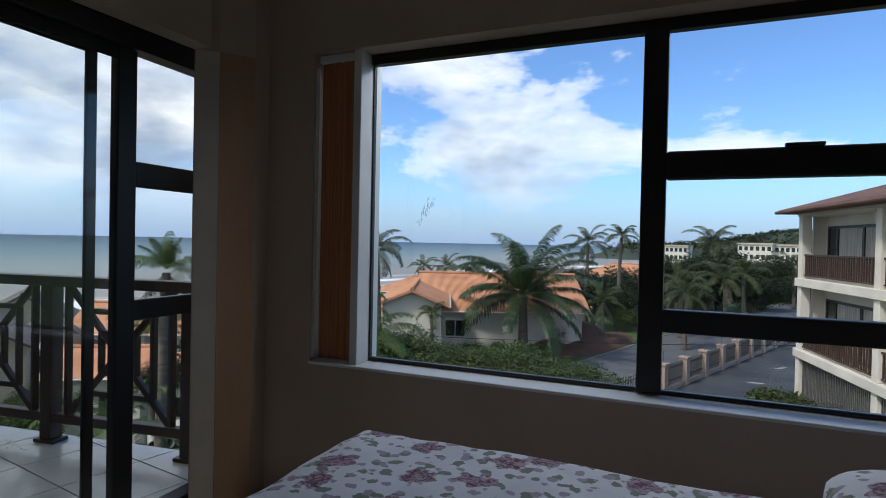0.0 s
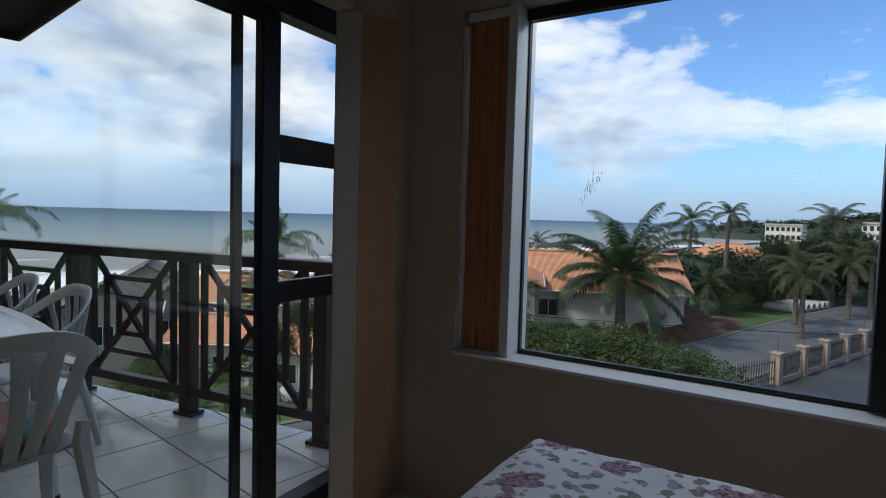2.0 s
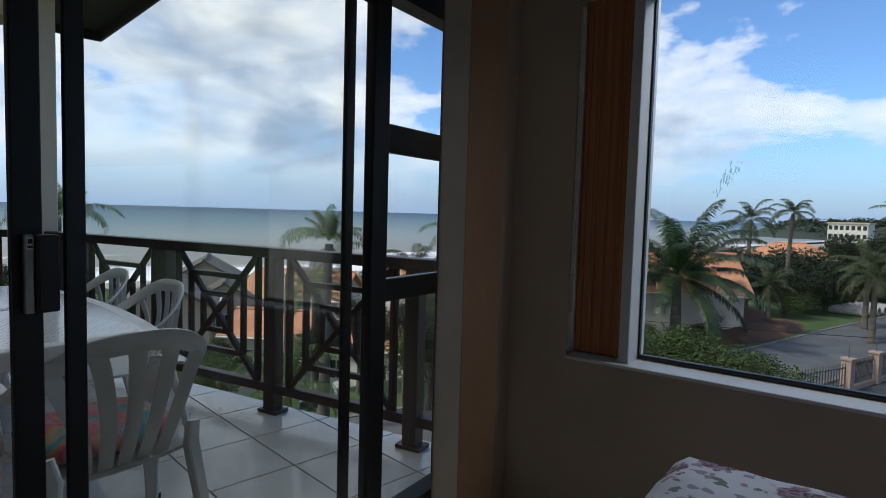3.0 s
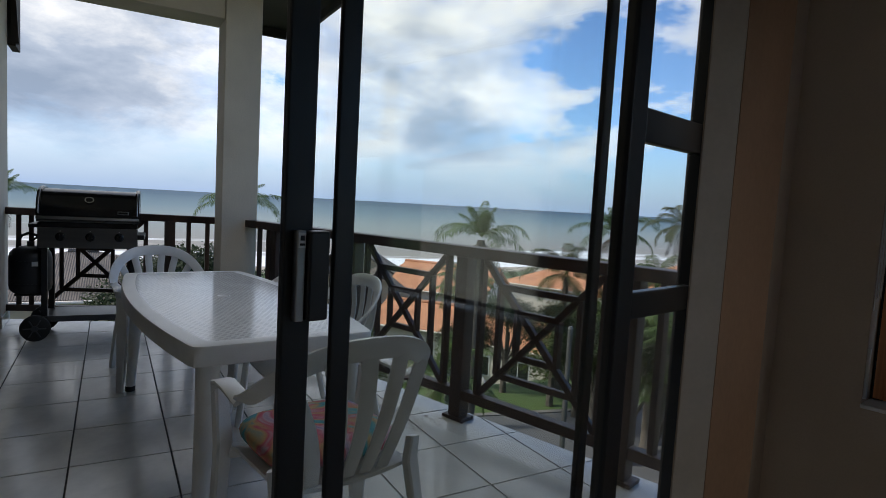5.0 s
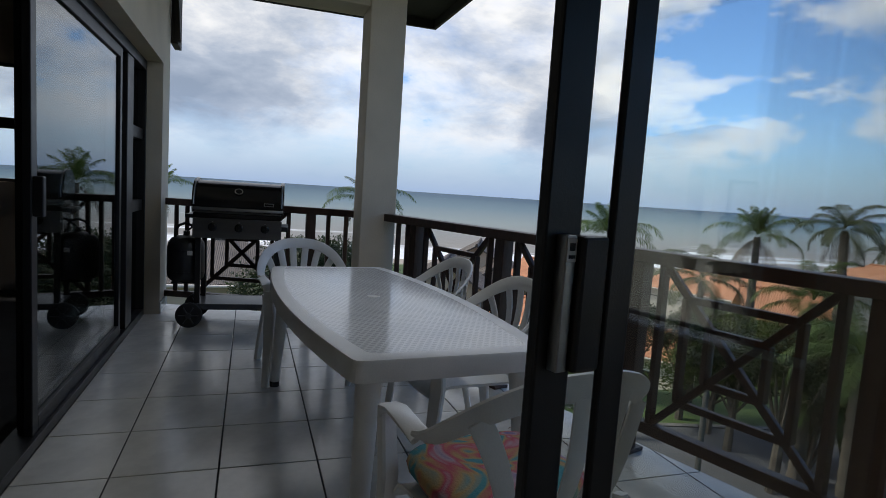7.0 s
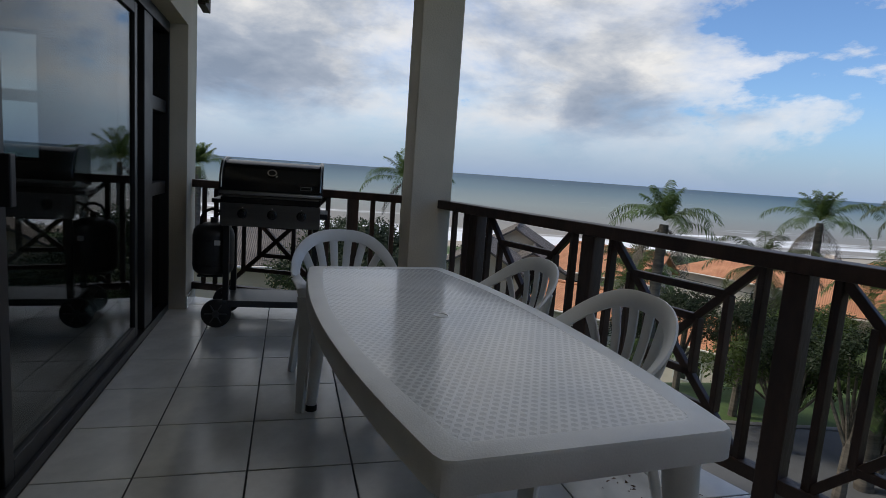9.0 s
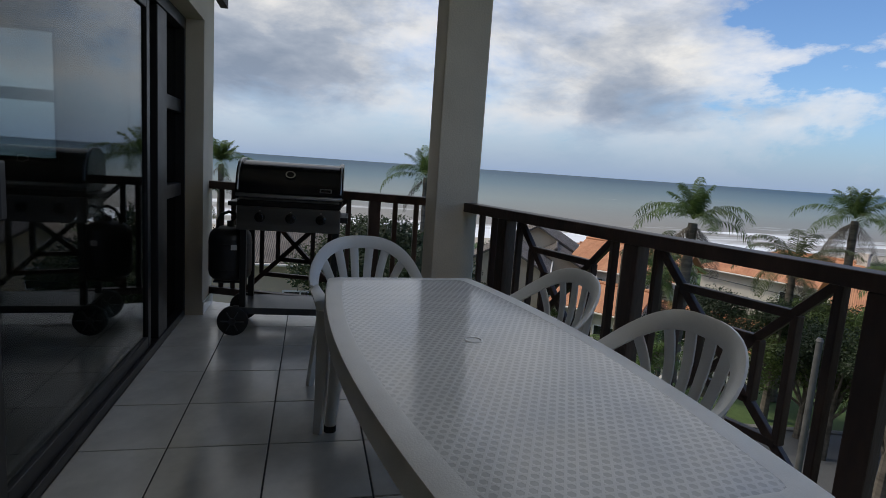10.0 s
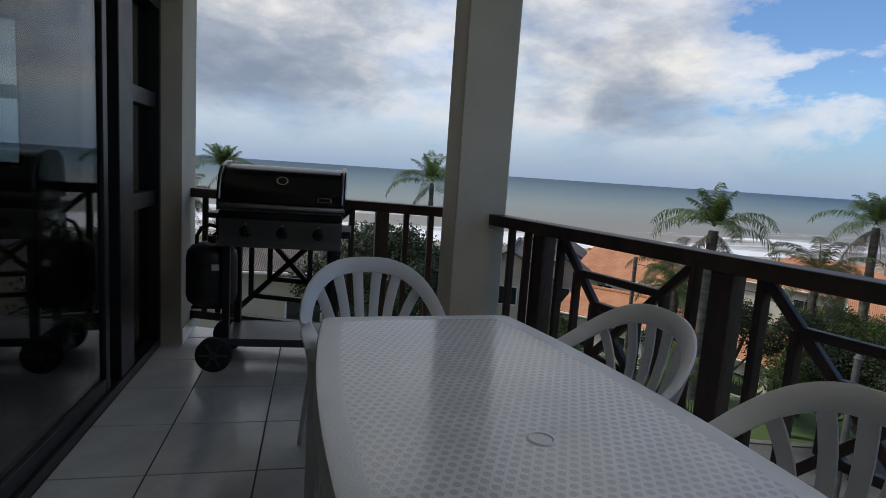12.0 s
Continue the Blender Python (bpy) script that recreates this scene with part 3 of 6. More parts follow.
# ---- balcony structure ----
def balcony():
    st = "structure"
    # living-room front with its wide opening
    solid("wall_1", boxes((-7.2, -6.79, -0.66, -0.5, 0, 2.95), (-7.85, -6.79, -0.75, -0.66, 0, 2.95), (-6.79, -2.6, -0.75, -0.5, 2.13, 2.95), (-2.6, -1.72, -0.75, -0.5, 0, 2.95)), M_PLASTER, "beige plastered wall around the living-room sliding door", "wall", kind=st)
    solid("baseboard", boxes((-7.2, -6.79, -0.5, -0.49, 0, 0.10), bevel=0.002), M_TILE, "tiled skirting along the balcony wall", "skirting", kind=st)
    solid("column", boxes((-6.34, -6.0, 1.07, 1.36, 0, 2.95), bevel=0.008), M_PLASTER, "square beige plastered balcony column", "column", kind=st)
    solid("beam", boxes((-6.34, -6.02, -0.5, 1.07, 2.63, 2.95), bevel=0.006), M_PLASTER, "beige plastered beam over the end of the balcony", "beam", kind=st)
    # ceiling out of view, kept pale to bounce light onto the balcony
    solid("ceiling_balcony", boxes((-6.34, -1.9, -0.75, 1.36, 2.955, 3.0)), M_CEIL, "pale painted balcony ceiling", "ceiling", kind=st)
    solid("soffit", boxes((-7.2, -1.9, 1.36, 1.95, 2.955, 3.0), (-7.2, -6.34, -0.75, 1.36, 2.955, 3.0), (-7.2, -1.9, -0.75, 1.95, 3.004, 3.08)), M_SOFFIT, "dark boarded soffit of the eaves", "soffit", kind=st)
    solid("fascia", boxes((-7.24, -1.9, 1.95, 1.98, 2.87, 3.05), (-7.24, -7.2, -0.45, 1.95, 2.87, 3.05), bevel=0.003), M_SOFFIT, "dark timber fascia board of the eaves", "fascia", kind=st)
    bm = bmesh.new()
    bar(bm, (-7.21, -0.47, 2.95), (-7.21, -0.44, 2.40), 0.06, 0.05, 0.004)
    box(bm, -7.5, -7.2, -0.5, -0.44, 2.38, 2.95, 0.004)
    solid("fascia", bm, M_SOFFIT, "dark end of the roof's eaves board", "fascia", kind=st)
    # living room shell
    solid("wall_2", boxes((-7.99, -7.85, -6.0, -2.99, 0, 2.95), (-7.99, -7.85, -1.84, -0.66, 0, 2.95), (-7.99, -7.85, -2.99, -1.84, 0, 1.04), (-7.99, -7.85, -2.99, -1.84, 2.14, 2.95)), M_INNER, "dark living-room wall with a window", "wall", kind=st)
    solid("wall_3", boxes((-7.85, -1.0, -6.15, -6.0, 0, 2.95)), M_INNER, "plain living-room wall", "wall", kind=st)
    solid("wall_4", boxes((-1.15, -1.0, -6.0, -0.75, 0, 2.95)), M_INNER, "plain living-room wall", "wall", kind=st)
    solid("ceiling_living", boxes((-7.99, -1.0, -6.15, -0.755, 2.955, 3.03)), M_CEIL, "plain living-room ceiling", "ceiling", kind=st)
    # the sofa's charcoal as floor colour stands in for the dim room's shade
    solid("floor_living", boxes((-7.99, -1.0, -6.15, -0.755, -0.15, -0.004)), M_SOFA, "living-room floor, darkened to stand for the dim room", "floor", kind=st)


def living_window():
    w = thing("window_2", "black-framed living-room window seen through the glass door", "window", kind="structure")
    part("window_frame", boxes((-7.94, -7.88, -2.99, -2.95, 1.04, 2.14), (-7.94, -7.88, -1.87, -1.84, 1.04, 2.14), (-7.94, -7.88, -2.95, -1.87, 2.11, 2.14), (-7.94, -7.88, -2.95, -1.87, 1.04, 1.07), bevel=0.003), M_ALU, w)
    part("transom", boxes((-7.945, -7.875, -2.95, -1.87, 1.54, 1.64), bevel=0.004), M_ALU, w)
    for z0, z1 in ((1.07, 1.54), (1.64, 2.11)):
        part("pane", boxes((-7.912, -7.907, -2.952, -1.868, z0, z1)), M_GLASS, w).visible_shadow = False


def living_door():
    d = thing("door_2", "tall black aluminium sliding glass door of the living room, standing open", "sliding door", kind="structure")
    y0, y1 = -0.74, -0.62
    part("door_frame", boxes((-6.785, -2.6, y0, y1, 2.05, 2.128), (-6.785, -2.6, y0, y1, 0.001, 0.05), (-6.785, -6.75, y0, y1, 0.05, 2.05), (-2.64, -2.6, y0, y1, 0.05, 2.05), bevel=0.003), M_ALU, d)
    part("mullion", boxes((-6.28, -6.06, -0.73, -0.63, 0.05, 2.05), bevel=0.005), M_ALU, d)
    for z0, z1 in ((1.48, 1.57), (0.90, 0.99)):
        part("transom", boxes((-6.75, -6.28, -0.72, -0.64, z0, z1), bevel=0.004), M_ALU, d)
    for z0, z1 in ((0.05, 0.90), (0.99, 1.48), (1.57, 2.05)):
        part("pane", boxes((-6.753, -6.277, -0.683, -0.678, z0 - 0.002, z1 + 0.002)), M_GLASS_DARK, d).visible_shadow = False
    fix = part("fixed_panel", boxes((-6.05, -5.98, -0.725, -0.69, 0.05, 2.05), (-4.32, -4.25, -0.725, -0.69, 0.05, 2.05), (-5.98, -4.32, -0.725, -0.69, 0.05, 0.12), (-5.98, -4.32, -0.725, -0.69, 1.98, 2.05), bevel=0.004), M_ALU, d)
    part("pane", boxes((-5.985, -4.315, -0.710, -0.705, 0.115, 1.985)), M_GLASS_DARK, fix).visible_shadow = False
    leaf = part("sliding_leaf", boxes((-5.93, -5.87, -0.675, -0.64, 0.05, 2.05), (-4.24, -4.17, -0.675, -0.64, 0.05, 2.05), (-5.87, -4.24, -0.675, -0.64, 0.05, 0.12), (-5.87, -4.24, -0.675, -0.64, 1.98, 2.05), bevel=0.004), M_ALU, d)
    part("pane", boxes((-5.875, -4.235, -0.660, -0.655, 0.115, 1.985)), M_GLASS_DARK, leaf).visible_shadow = False
    part("lock", boxes((-4.22, -4.18, -0.64, -0.60, 1.0, 1.17), bevel=0.006), M_ALU, leaf, "black plastic lock body")


def sofa():
    s = thing("sofa", "dark charcoal sofa inside the living room", "sofa", pose(-5.3, -2.2, 0))
    part("base", boxes((-0.95, 0.95, -0.42, 0.42, 0.0, 0.42), bevel=0.03), M_SOFA, s)
    part("backrest", boxes((-0.95, 0.95, 0.22, 0.45, 0.3, 0.86), bevel=0.05), M_SOFA, s)
    for x in (-0.95, 0.75):
        part("armrest", boxes((x, x + 0.2, -0.42, 0.3, 0.3, 0.62), bevel=0.04), M_SOFA, s)
    for x in (-0.74, 0.01):
        part("cushion", boxes((x, x + 0.73, -0.40, 0.22, 0.42, 0.54), bevel=0.04), M_SOFA, s)


def lower_storeys():
    """The block's own storeys below, and the roof above, closing the place."""
    st = "structure"
    solid("wall_5", boxes((0.0, 4.35, -2.95, 0.5, -6.4, -0.154)), M_PLASTER, "beige plastered lower storeys of the building", "wall", ROOM, st)
    solid("wall_6", boxes((-7.99, -1.0, -6.15, -0.76, -6.8, -0.154)), M_PLASTER, "beige plastered lower storeys of the building", "wall", kind=st)
    solid("wall_7", prism(bmesh.new(), [(-6.9, -0.75), (-1.9, -0.75), (-2.25, 1.6), (-5.9, 0.6)], -6.8, -0.224), M_PLASTER, "beige plastered wall below the balcony", "wall", kind=st)
    solid("roof", boxes((0.0, 5.1, -3.6, 1.15, 2.874, 2.96)), M_SOFFIT, "dark boarded eaves over the bedroom", "roof", ROOM, st)
    bm = bmesh.new()
    e = [bm.verts.new(p) for p in ((-0.3, -3.7, 2.964), (5.2, -3.7, 2.964), (5.2, 1.25, 2.964), (-0.3, 1.25, 2.964))]
    t = [bm.verts.new(p) for p in ((1.8, -1.2, 4.0), (3.0, -1.2, 4.0))]
    for f in ((e[0], e[1], t[1], t[0]), (e[1], e[2], t[1]), (e[2], e[3], t[0], t[1]), (e[3], e[0], t[0]), (e[3], e[2], e[1], e[0])):
        bm.faces.new(f)
    solid("roof_tiles", bm, M_ROOF_BROWN, "brown tiled roof over the bedroom", "roof", ROOM, st)
    bm = bmesh.new()
    e = [bm.verts.new(p) for p in ((-8.6, -6.8, 3.084), (-0.9, -6.8, 3.084), (-1.9, 1.98, 3.084), (-7.24, 1.98, 3.084))]
    t = [bm.verts.new(p) for p in ((-6.0, -2.6, 4.6), (-3.4, -2.6, 4.6))]
    for f in ((e[0], e[1], t[1], t[0]), (e[1], e[2], t[1]), (e[2], e[3], t[0], t[1]), (e[3], e[0], t[0]), (e[3], e[2], e[1], e[0])):
        bm.faces.new(f)
    solid("roof_tiles", bm, M_ROOF_BROWN, "brown tiled roof over living room and balcony", "roof", kind=st)


balcony()
lower_storeys()
living_window()
living_door()
sofa()


# ---- railings ----
def batten(parent, name, p, q, w, h):
    bm = bmesh.new()
    bar(bm, p, q, w, h, 0.004)
    return part(name, bm, M_WOOD, parent)


def web_panel(parent, a, b, up, z0, z1):
    """Nested rectangles tied by a cross, between the points a and b at heights z0 to z1."""
    c, half, zc, hh = (a + b) / 2, (b - a) / 2, (z0 + z1) / 2, (z1 - z0) / 2
    at = lambda s, t: c + half * s + Vector((0, 0, zc + hh * t))
    for s in (-1, 1):
        batten(parent, "slat", at(s, -1), at(s, 1), 0.034, 0.036)
    for s in (-1, 1):
        batten(parent, "brace", at(-s, -1), at(s, 1), 0.030, 0.034)
    for k, t, w in ((0.66, 0.62, 0.032), (0.34, 0.30, 0.030)):
        for s in (-1, 1):
            batten(parent, "slat", at(s * k, -t), at(s * k, t), w, 0.033)
            batten(parent, "crossbar", at(-k, s * t), at(k, s * t), w, 0.033)


def railing_north():
    r = thing("balcony_railing", "dark-stained timber balcony railing with web-pattern panels", "railing")
    end = RAIL_A + RAIL_DIR * 3.45
    start = RAIL_A - RAIL_DIR * 0.42
    zt, zb = RAIL_TOP, 0.15
    batten(r, "top_rail", start + Vector((0, 0, zt - 0.03)), end + Vector((0, 0, zt - 0.03)), 0.10, 0.06)
    batten(r, "bottom_rail", start + Vector((0, 0, zb)), end + Vector((0, 0, zb)), 0.06, 0.055)
    for i in range(4):
        p = RAIL_A + RAIL_DIR * (STEP * i)
        bm = boxes((-0.042, 0.042, -0.042, 0.042, 0.02, zt - 0.06), bevel=0.006)
        pm = Matrix.Translation(p) @ Matrix.Rotation(math.atan2(RAIL_DIR.y, RAIL_DIR.x), 4, "Z")
        part("post", bm, M_WOOD, r, m=pm)
        bm = boxes((-0.075, 0.075, -0.055, 0.055, 0.001, 0.022), bevel=0.004)
        part("post_foot", bm, M_WOOD, r, m=pm)
        if i < 3:
            web_panel(r, p + RAIL_DIR * 0.13, p + RAIL_DIR * (STEP - 0.13), None, zb + 0.02, zt - 0.05)
    for k in (-0.14, -0.28, 3.13, 3.27):
        p = RAIL_A + RAIL_DIR * k
        batten(r, "slat", p + Vector((0, 0, zb)), p + Vector((0, 0, zt - 0.06)), 0.034, 0.036)


def railing_west():
    r = thing("balcony_railing", "dark-stained timber railing across the end of the balcony", "railing")
    a, b = Vector((-7.10, -0.5, 0)), Vector((-6.42, 1.22, 0))
    d = (b - a).normalized()
    ln = (b - a).length
    zt, zb = 1.0, 0.13
    batten(r, "top_rail", a + Vector((0, 0, zt - 0.03)), b + Vector((0, 0, zt - 0.03)), 0.10, 0.06)
    batten(r, "bottom_rail", a + Vector((0, 0, zb)), b + Vector((0, 0, zb)), 0.06, 0.055)
    batten(r, "post", a + d * (ln - 0.52) + Vector((0, 0, 0.0)), a + d * (ln - 0.52) + Vector((0, 0, zt - 0.05)), 0.084, 0.084)
    web_panel(r, a + d * 0.30, a + d * (ln - 0.72), None, zb + 0.02, zt - 0.05)
    for k in (0.10, 0.20, ln - 0.36, ln - 0.2):
        p = a + d * k
        batten(r, "slat", p + Vector((0, 0, zb)), p + Vector((0, 0, zt - 0.06)), 0.034, 0.036)


railing_north()
railing_west()


# ---- balcony furniture ----
def garden_table():
    m = pose(-3.93, 0.765, 0, 0, 0, 4.85)
    t = thing("garden_table", "white moulded plastic garden table with a lattice top", "table", m)
    HL, HW, BULGE, TOP = 0.945, 0.335, 0.085, 0.72

    def outline(inset, n=22):
        pts = []
        for s in (-1, 1):
            for i in range(n + 1):
                a = (i / n * 2 - 1)
                x = a * (HL - inset) * -s
                pts.append((x, s * (HW - inset + BULGE * (1 - a * a))))
        # rounded corners
        out = []
        for k, p in enumerate(pts):
            q, r = Vector(pts[k - 1]), Vector(pts[(k + 1) % len(pts)])
            p = Vector(p)
            if (p - q).length > 0.3 or (r - p).length > 0.3:
                for f in (0.0, 0.5, 1.0):
                    u = p + (q - p).normalized() * 0.03
                    w = p + (r - p).normalized() * 0.03
                    out.append((u * (1 - f) + w * f) * (1 if f != 0.5 else 1) + (p - (u + w) / 2) * (0.5 if f == 0.5 else 0))
            else:
                out.append(p)
        return out

    def rings(levels):
        bm = bmesh.new()
        loops = []
        for inset, z in levels:
            loops.append([bm.verts.new((p[0], p[1], z)) for p in outline(inset)])
        for a, b in zip(loops, loops[1:]):
            for k in range(len(a)):
                bm.faces.new((a[k], a[(k + 1) % len(a)], b[(k + 1) % len(a)], b[k]))
        return bm, loops

    bm, lp = rings([(0.012, TOP - 0.075), (0.0, TOP - 0.07), (0.0, TOP - 0.012), (0.004, TOP - 0.003), (0.014, TOP), (0.062, TOP)])
    bm.faces.new(lp[0][::-1])
    part("rim", bm, M_PLASTIC, t, smooth=True)
    bm, lp = rings([(0.062, TOP - 0.02), (0.062, TOP - 0.0002)])
    bm.faces.new(lp[1])
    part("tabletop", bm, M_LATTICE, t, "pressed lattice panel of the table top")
    bm = bmesh.new()
    for r0, r1, z in ((0.022, 0.031, 0.001),):
        a = [bm.verts.new((math.cos(k * math.pi / 12) * r0, math.sin(k * math.pi / 12) * r0, TOP + 0.0)) for k in range(24)]
        b = [bm.verts.new((math.cos(k * math.pi / 12) * (r0 + 0.003), math.sin(k * math.pi / 12) * (r0 + 0.003), TOP + 0.0025)) for k in range(24)]
        c = [bm.verts.new((math.cos(k * math.pi / 12) * r1, math.sin(k * math.pi / 12) * r1, TOP + 0.0005)) for k in range(24)]
        for p, q in ((a, b), (b, c)):
            for k in range(24):
                bm.faces.new((p[k], p[(k + 1) % 24], q[(k + 1) % 24], q[k]))
        bm.faces.new(a)
    part("parasol_plug", bm, M_PLASTIC, t)
    for sx in (-1, 1):
        for sy in (-1, 1):
            bm = bmesh.new()
            top, foot = Vector((sx * 0.865, sy * 0.265, TOP - 0.06)), Vector((sx * 0.925, sy * 0.30, 0.03))
            tube(bm, [top, top.lerp(foot, 0.3), foot], [0.043, 0.036, 0.026], 14)
            leg = part("leg", bm, M_PLASTIC, t, smooth=True)
            bm = bmesh.new()
            tube(bm, [foot, foot - Vector((0, 0, 0.03))], [0.028, 0.028], 14)
            part("foot_cap", bm, M_RUBBER, leg, "black rubber foot cap")
    return t


def strip(bm, pts, width, thick, up):
    """A flat band along pts; width lies along up's cross with the run."""
    pts = [Vector(p) for p in pts]
    rings = []
    for i, p in enumerate(pts):
        t = (pts[min(i + 1, len(pts) - 1)] - pts[max(i - 1, 0)]).normalized()
        w = width[i] if hasattr(width, "__len__") else width
        n = Vector(up[i] if hasattr(up[0], "__len__") else up)
        n = (n - t * n.dot(t)).normalized()
        s = t.cross(n)
        rings.append([bm.verts.new(p + s * a * w / 2 + n * b * thick / 2) for a, b in ((-1, -0.6), (-0.8, -1), (0.8, -1), (1, -0.6), (1, 0.6), (0.8, 1), (-0.8, 1), (-1, 0.6))])
    for a, b in zip(rings, rings[1:]):
        for k in range(8):
            bm.faces.new((a[k], a[(k + 1) % 8], b[(k + 1) % 8], b[k]))
    bm.faces.new(rings[0][::-1])
    bm.faces.new(rings[-1])


def garden_chair(m, label, seat=0.42, arm=0.605, rise=0.195, slats=6):
    """Stacking plastic armchair; it faces +x, its origin is under the seat's middle."""
    c = thing("garden_chair", label, "chair", m, group="chairs round the garden table")
    S = seat
    # seat, dished and curled at the front
    bm = bmesh.new()
    n = 12
    rows = []
    for i in range(n + 1):
        x = -0.21 + 0.45 * i / n
        hw = 0.235 - 0.035 * (1 - i / n)
        row = []
        for j in range(n + 1):
            y = (j / n * 2 - 1) * hw
            z = S - 0.018 * (1 - (y / hw) ** 2) - 0.02 * (1 - i / n) - 0.05 * max(0, (i / n - 0.85) / 0.15) ** 2
            row.append((x, y, z))
        rows.append(row)
    top = [[bm.verts.new(p) for p in r] for r in rows]
    bot = [[bm.verts.new((p[0], p[1], p[2] - 0.012)) for p in r] for r in rows]
    for i in range(n):
        for j in range(n):
            bm.faces.new((top[i][j], top[i + 1][j], top[i + 1][j + 1], top[i][j + 1]))
            bm.faces.new((bot[i][j], bot[i][j + 1], bot[i + 1][j + 1], bot[i + 1][j]))
    for i in range(n):
        bm.faces.new((top[i][0], bot[i][0], bot[i + 1][0], top[i + 1][0]))
        bm.faces.new((top[i][n], top[i + 1][n], bot[i + 1][n], bot[i][n]))
        bm.faces.new((top[0][i], top[0][i + 1], bot[0][i + 1], bot[0][i]))
        bm.faces.new((top[n][i], bot[n][i], bot[n][i + 1], top[n][i + 1]))
    part("seat", bm, M_PLASTIC, c, smooth=True)
    # back: one broad loop that rises from the arms, with fanned slats below it
    def loop(a):
        c_, s_ = math.cos(a), max(0.0, math.sin(a))
        return Vector((-0.05 - 0.27 * s_ ** 0.8, math.copysign(0.275 * abs(c_) ** 0.75, c_), arm + rise * s_ ** 1.15))

    arch = [loop(math.pi * i / 28) for i in range(29)]
    bm = bmesh.new()
    norm = [(0.35 + 0.6 * math.sin(math.pi * i / 28), -0.45 * math.cos(math.pi * i / 28), 0.75 - 0.5 * math.sin(math.pi * i / 28)) for i in range(29)]
    strip(bm, arch, [0.052 + 0.016 * math.sin(math.pi * i / 28) for i in range(29)], 0.014, norm)
    part("back_frame", bm, M_PLASTIC, c, smooth=True)
    for k in range(slats):
        f = k / (slats - 1) * 2 - 1
        bm = bmesh.new()
        top = loop(math.acos(max(-1, min(1, math.copysign(abs(f * 0.22 / 0.275) ** (1 / 0.75), f)))))
        foot = Vector((-0.195, f * 0.115, S - 0.03))
        pts = []
        for i in range(8):
            q = i / 7
            p = foot.lerp(top, q * 0.965)
            p.y = foot.y + (top.y - foot.y) * (0.45 * q + 0.55 * q ** 2.2)
            p.x -= 0.035 * math.sin(math.pi * q)
            pts.append(p)
        strip(bm, pts, [(0.036 + 0.010 * (i / 7)) * 6 / slats for i in range(8)], 0.010, (0.95, 0, 0.3))
        part("back_slat", bm, M_PLASTIC, c, smooth=True)
    # arms sweep from the arch forward and down into the front legs
    for sy in (-1, 1):
        bm = bmesh.new()
        p0 = arch[0] if sy > 0 else arch[-1]
        pts = [p0, p0 + Vector((0.04, 0, 0.002)), (0.06, sy * 0.275, arm + 0.007), (0.14, sy * 0.273, arm + 0.009), (0.215, sy * 0.268, arm - 0.007), (0.245, sy * 0.262, arm - 0.05)]
        strip(bm, pts, [0.05, 0.052, 0.056, 0.058, 0.056, 0.05], 0.014, [(0.3, sy * 0.5, 0.8), (0.1, sy * 0.2, 1), (0, 0, 1), (0, 0, 1), (0.5, 0, 0.8), (1, 0, 0.3)])
        part("armrest", bm, M_PLASTIC, c, smooth=True)
        bm = bmesh.new()
        strip(bm, [(0.246, sy * 0.262, arm - 0.035), (0.235, sy * 0.250, S), (0.255, sy * 0.258, 0.2), (0.275, sy * 0.268, 0.0)], [0.052, 0.066, 0.052, 0.038], 0.03, (1, sy * 0.6, 0))
        part("front_leg", bm, M_PLASTIC, c, smooth=True)
        bm = bmesh.new()
        strip(bm, [(-0.205, sy * 0.222, S + 0.05), (-0.215, sy * 0.21, S - 0.02), (-0.26, sy * 0.235, 0.2), (-0.30, sy * 0.255, 0.0)], [0.05, 0.066, 0.052, 0.038], 0.03, (-1, sy * 0.6, 0))
        part("back_leg", bm, M_PLASTIC, c, smooth=True)
    return c


def cushion_material():
    m = material("bright_print_cotton", (0.55, 0.16, 0.2), 0.85, bump=0.2, bump_scale=150, var=0.1, scale=6)
    nt = m.node_tree
    N, L = nt.nodes.new, nt.links.new
    b = nt.nodes["Principled BSDF"]
    tc, v, r = N("ShaderNodeTexCoord"), N("ShaderNodeTexNoise"), N("ShaderNodeValToRGB")
    v.inputs["Scale"].default_value, v.inputs["Detail"].default_value, v.inputs["Distortion"].default_value = 6, 2, 1.5
    L(tc.outputs["Object"], v.inputs["Vector"])
    e = r.color_ramp.elements
    stops = [(0.0, (0.05, 0.22, 0.30)), (0.40, (0.06, 0.25, 0.28)), (0.46, (0.42, 0.28, 0.12)), (0.53, (0.45, 0.08, 0.12)), (0.60, (0.40, 0.30, 0.33)), (0.68, (0.10, 0.09, 0.30))]
    while len(e) < len(stops):
        e.new(0.5)
    for el, (p, c) in zip(e, stops):
        el.position, el.color = p, (*c, 1)
    r.color_ramp.interpolation = "LINEAR"
    L(v.outputs["Fac"], r.inputs[0])
    L(r.outputs[0], b.inputs["Base Color"])
    return m


garden_table()
far = garden_chair(pose(-5.10, 0.575, 0, 0, 0, 5), "white plastic stacking armchair at the far end of the table")
copy_thing(far, pose(-4.53, 1.11, 0, 0, 0, -86))["label"] = "white plastic stacking armchair between table and railing"
copy_thing(far, pose(-3.79, 1.17, 0, 0, 0, -84))["label"] = "white plastic stacking armchair between table and railing"
garden_chair(pose(-2.64, 0.86, 0, 0, 0, 188) @ Matrix.Diagonal((0.82, 1, 1, 1)), "broad white plastic armchair with a cushion, beside the bedroom door", 0.455, 0.665, 0.165, 5)


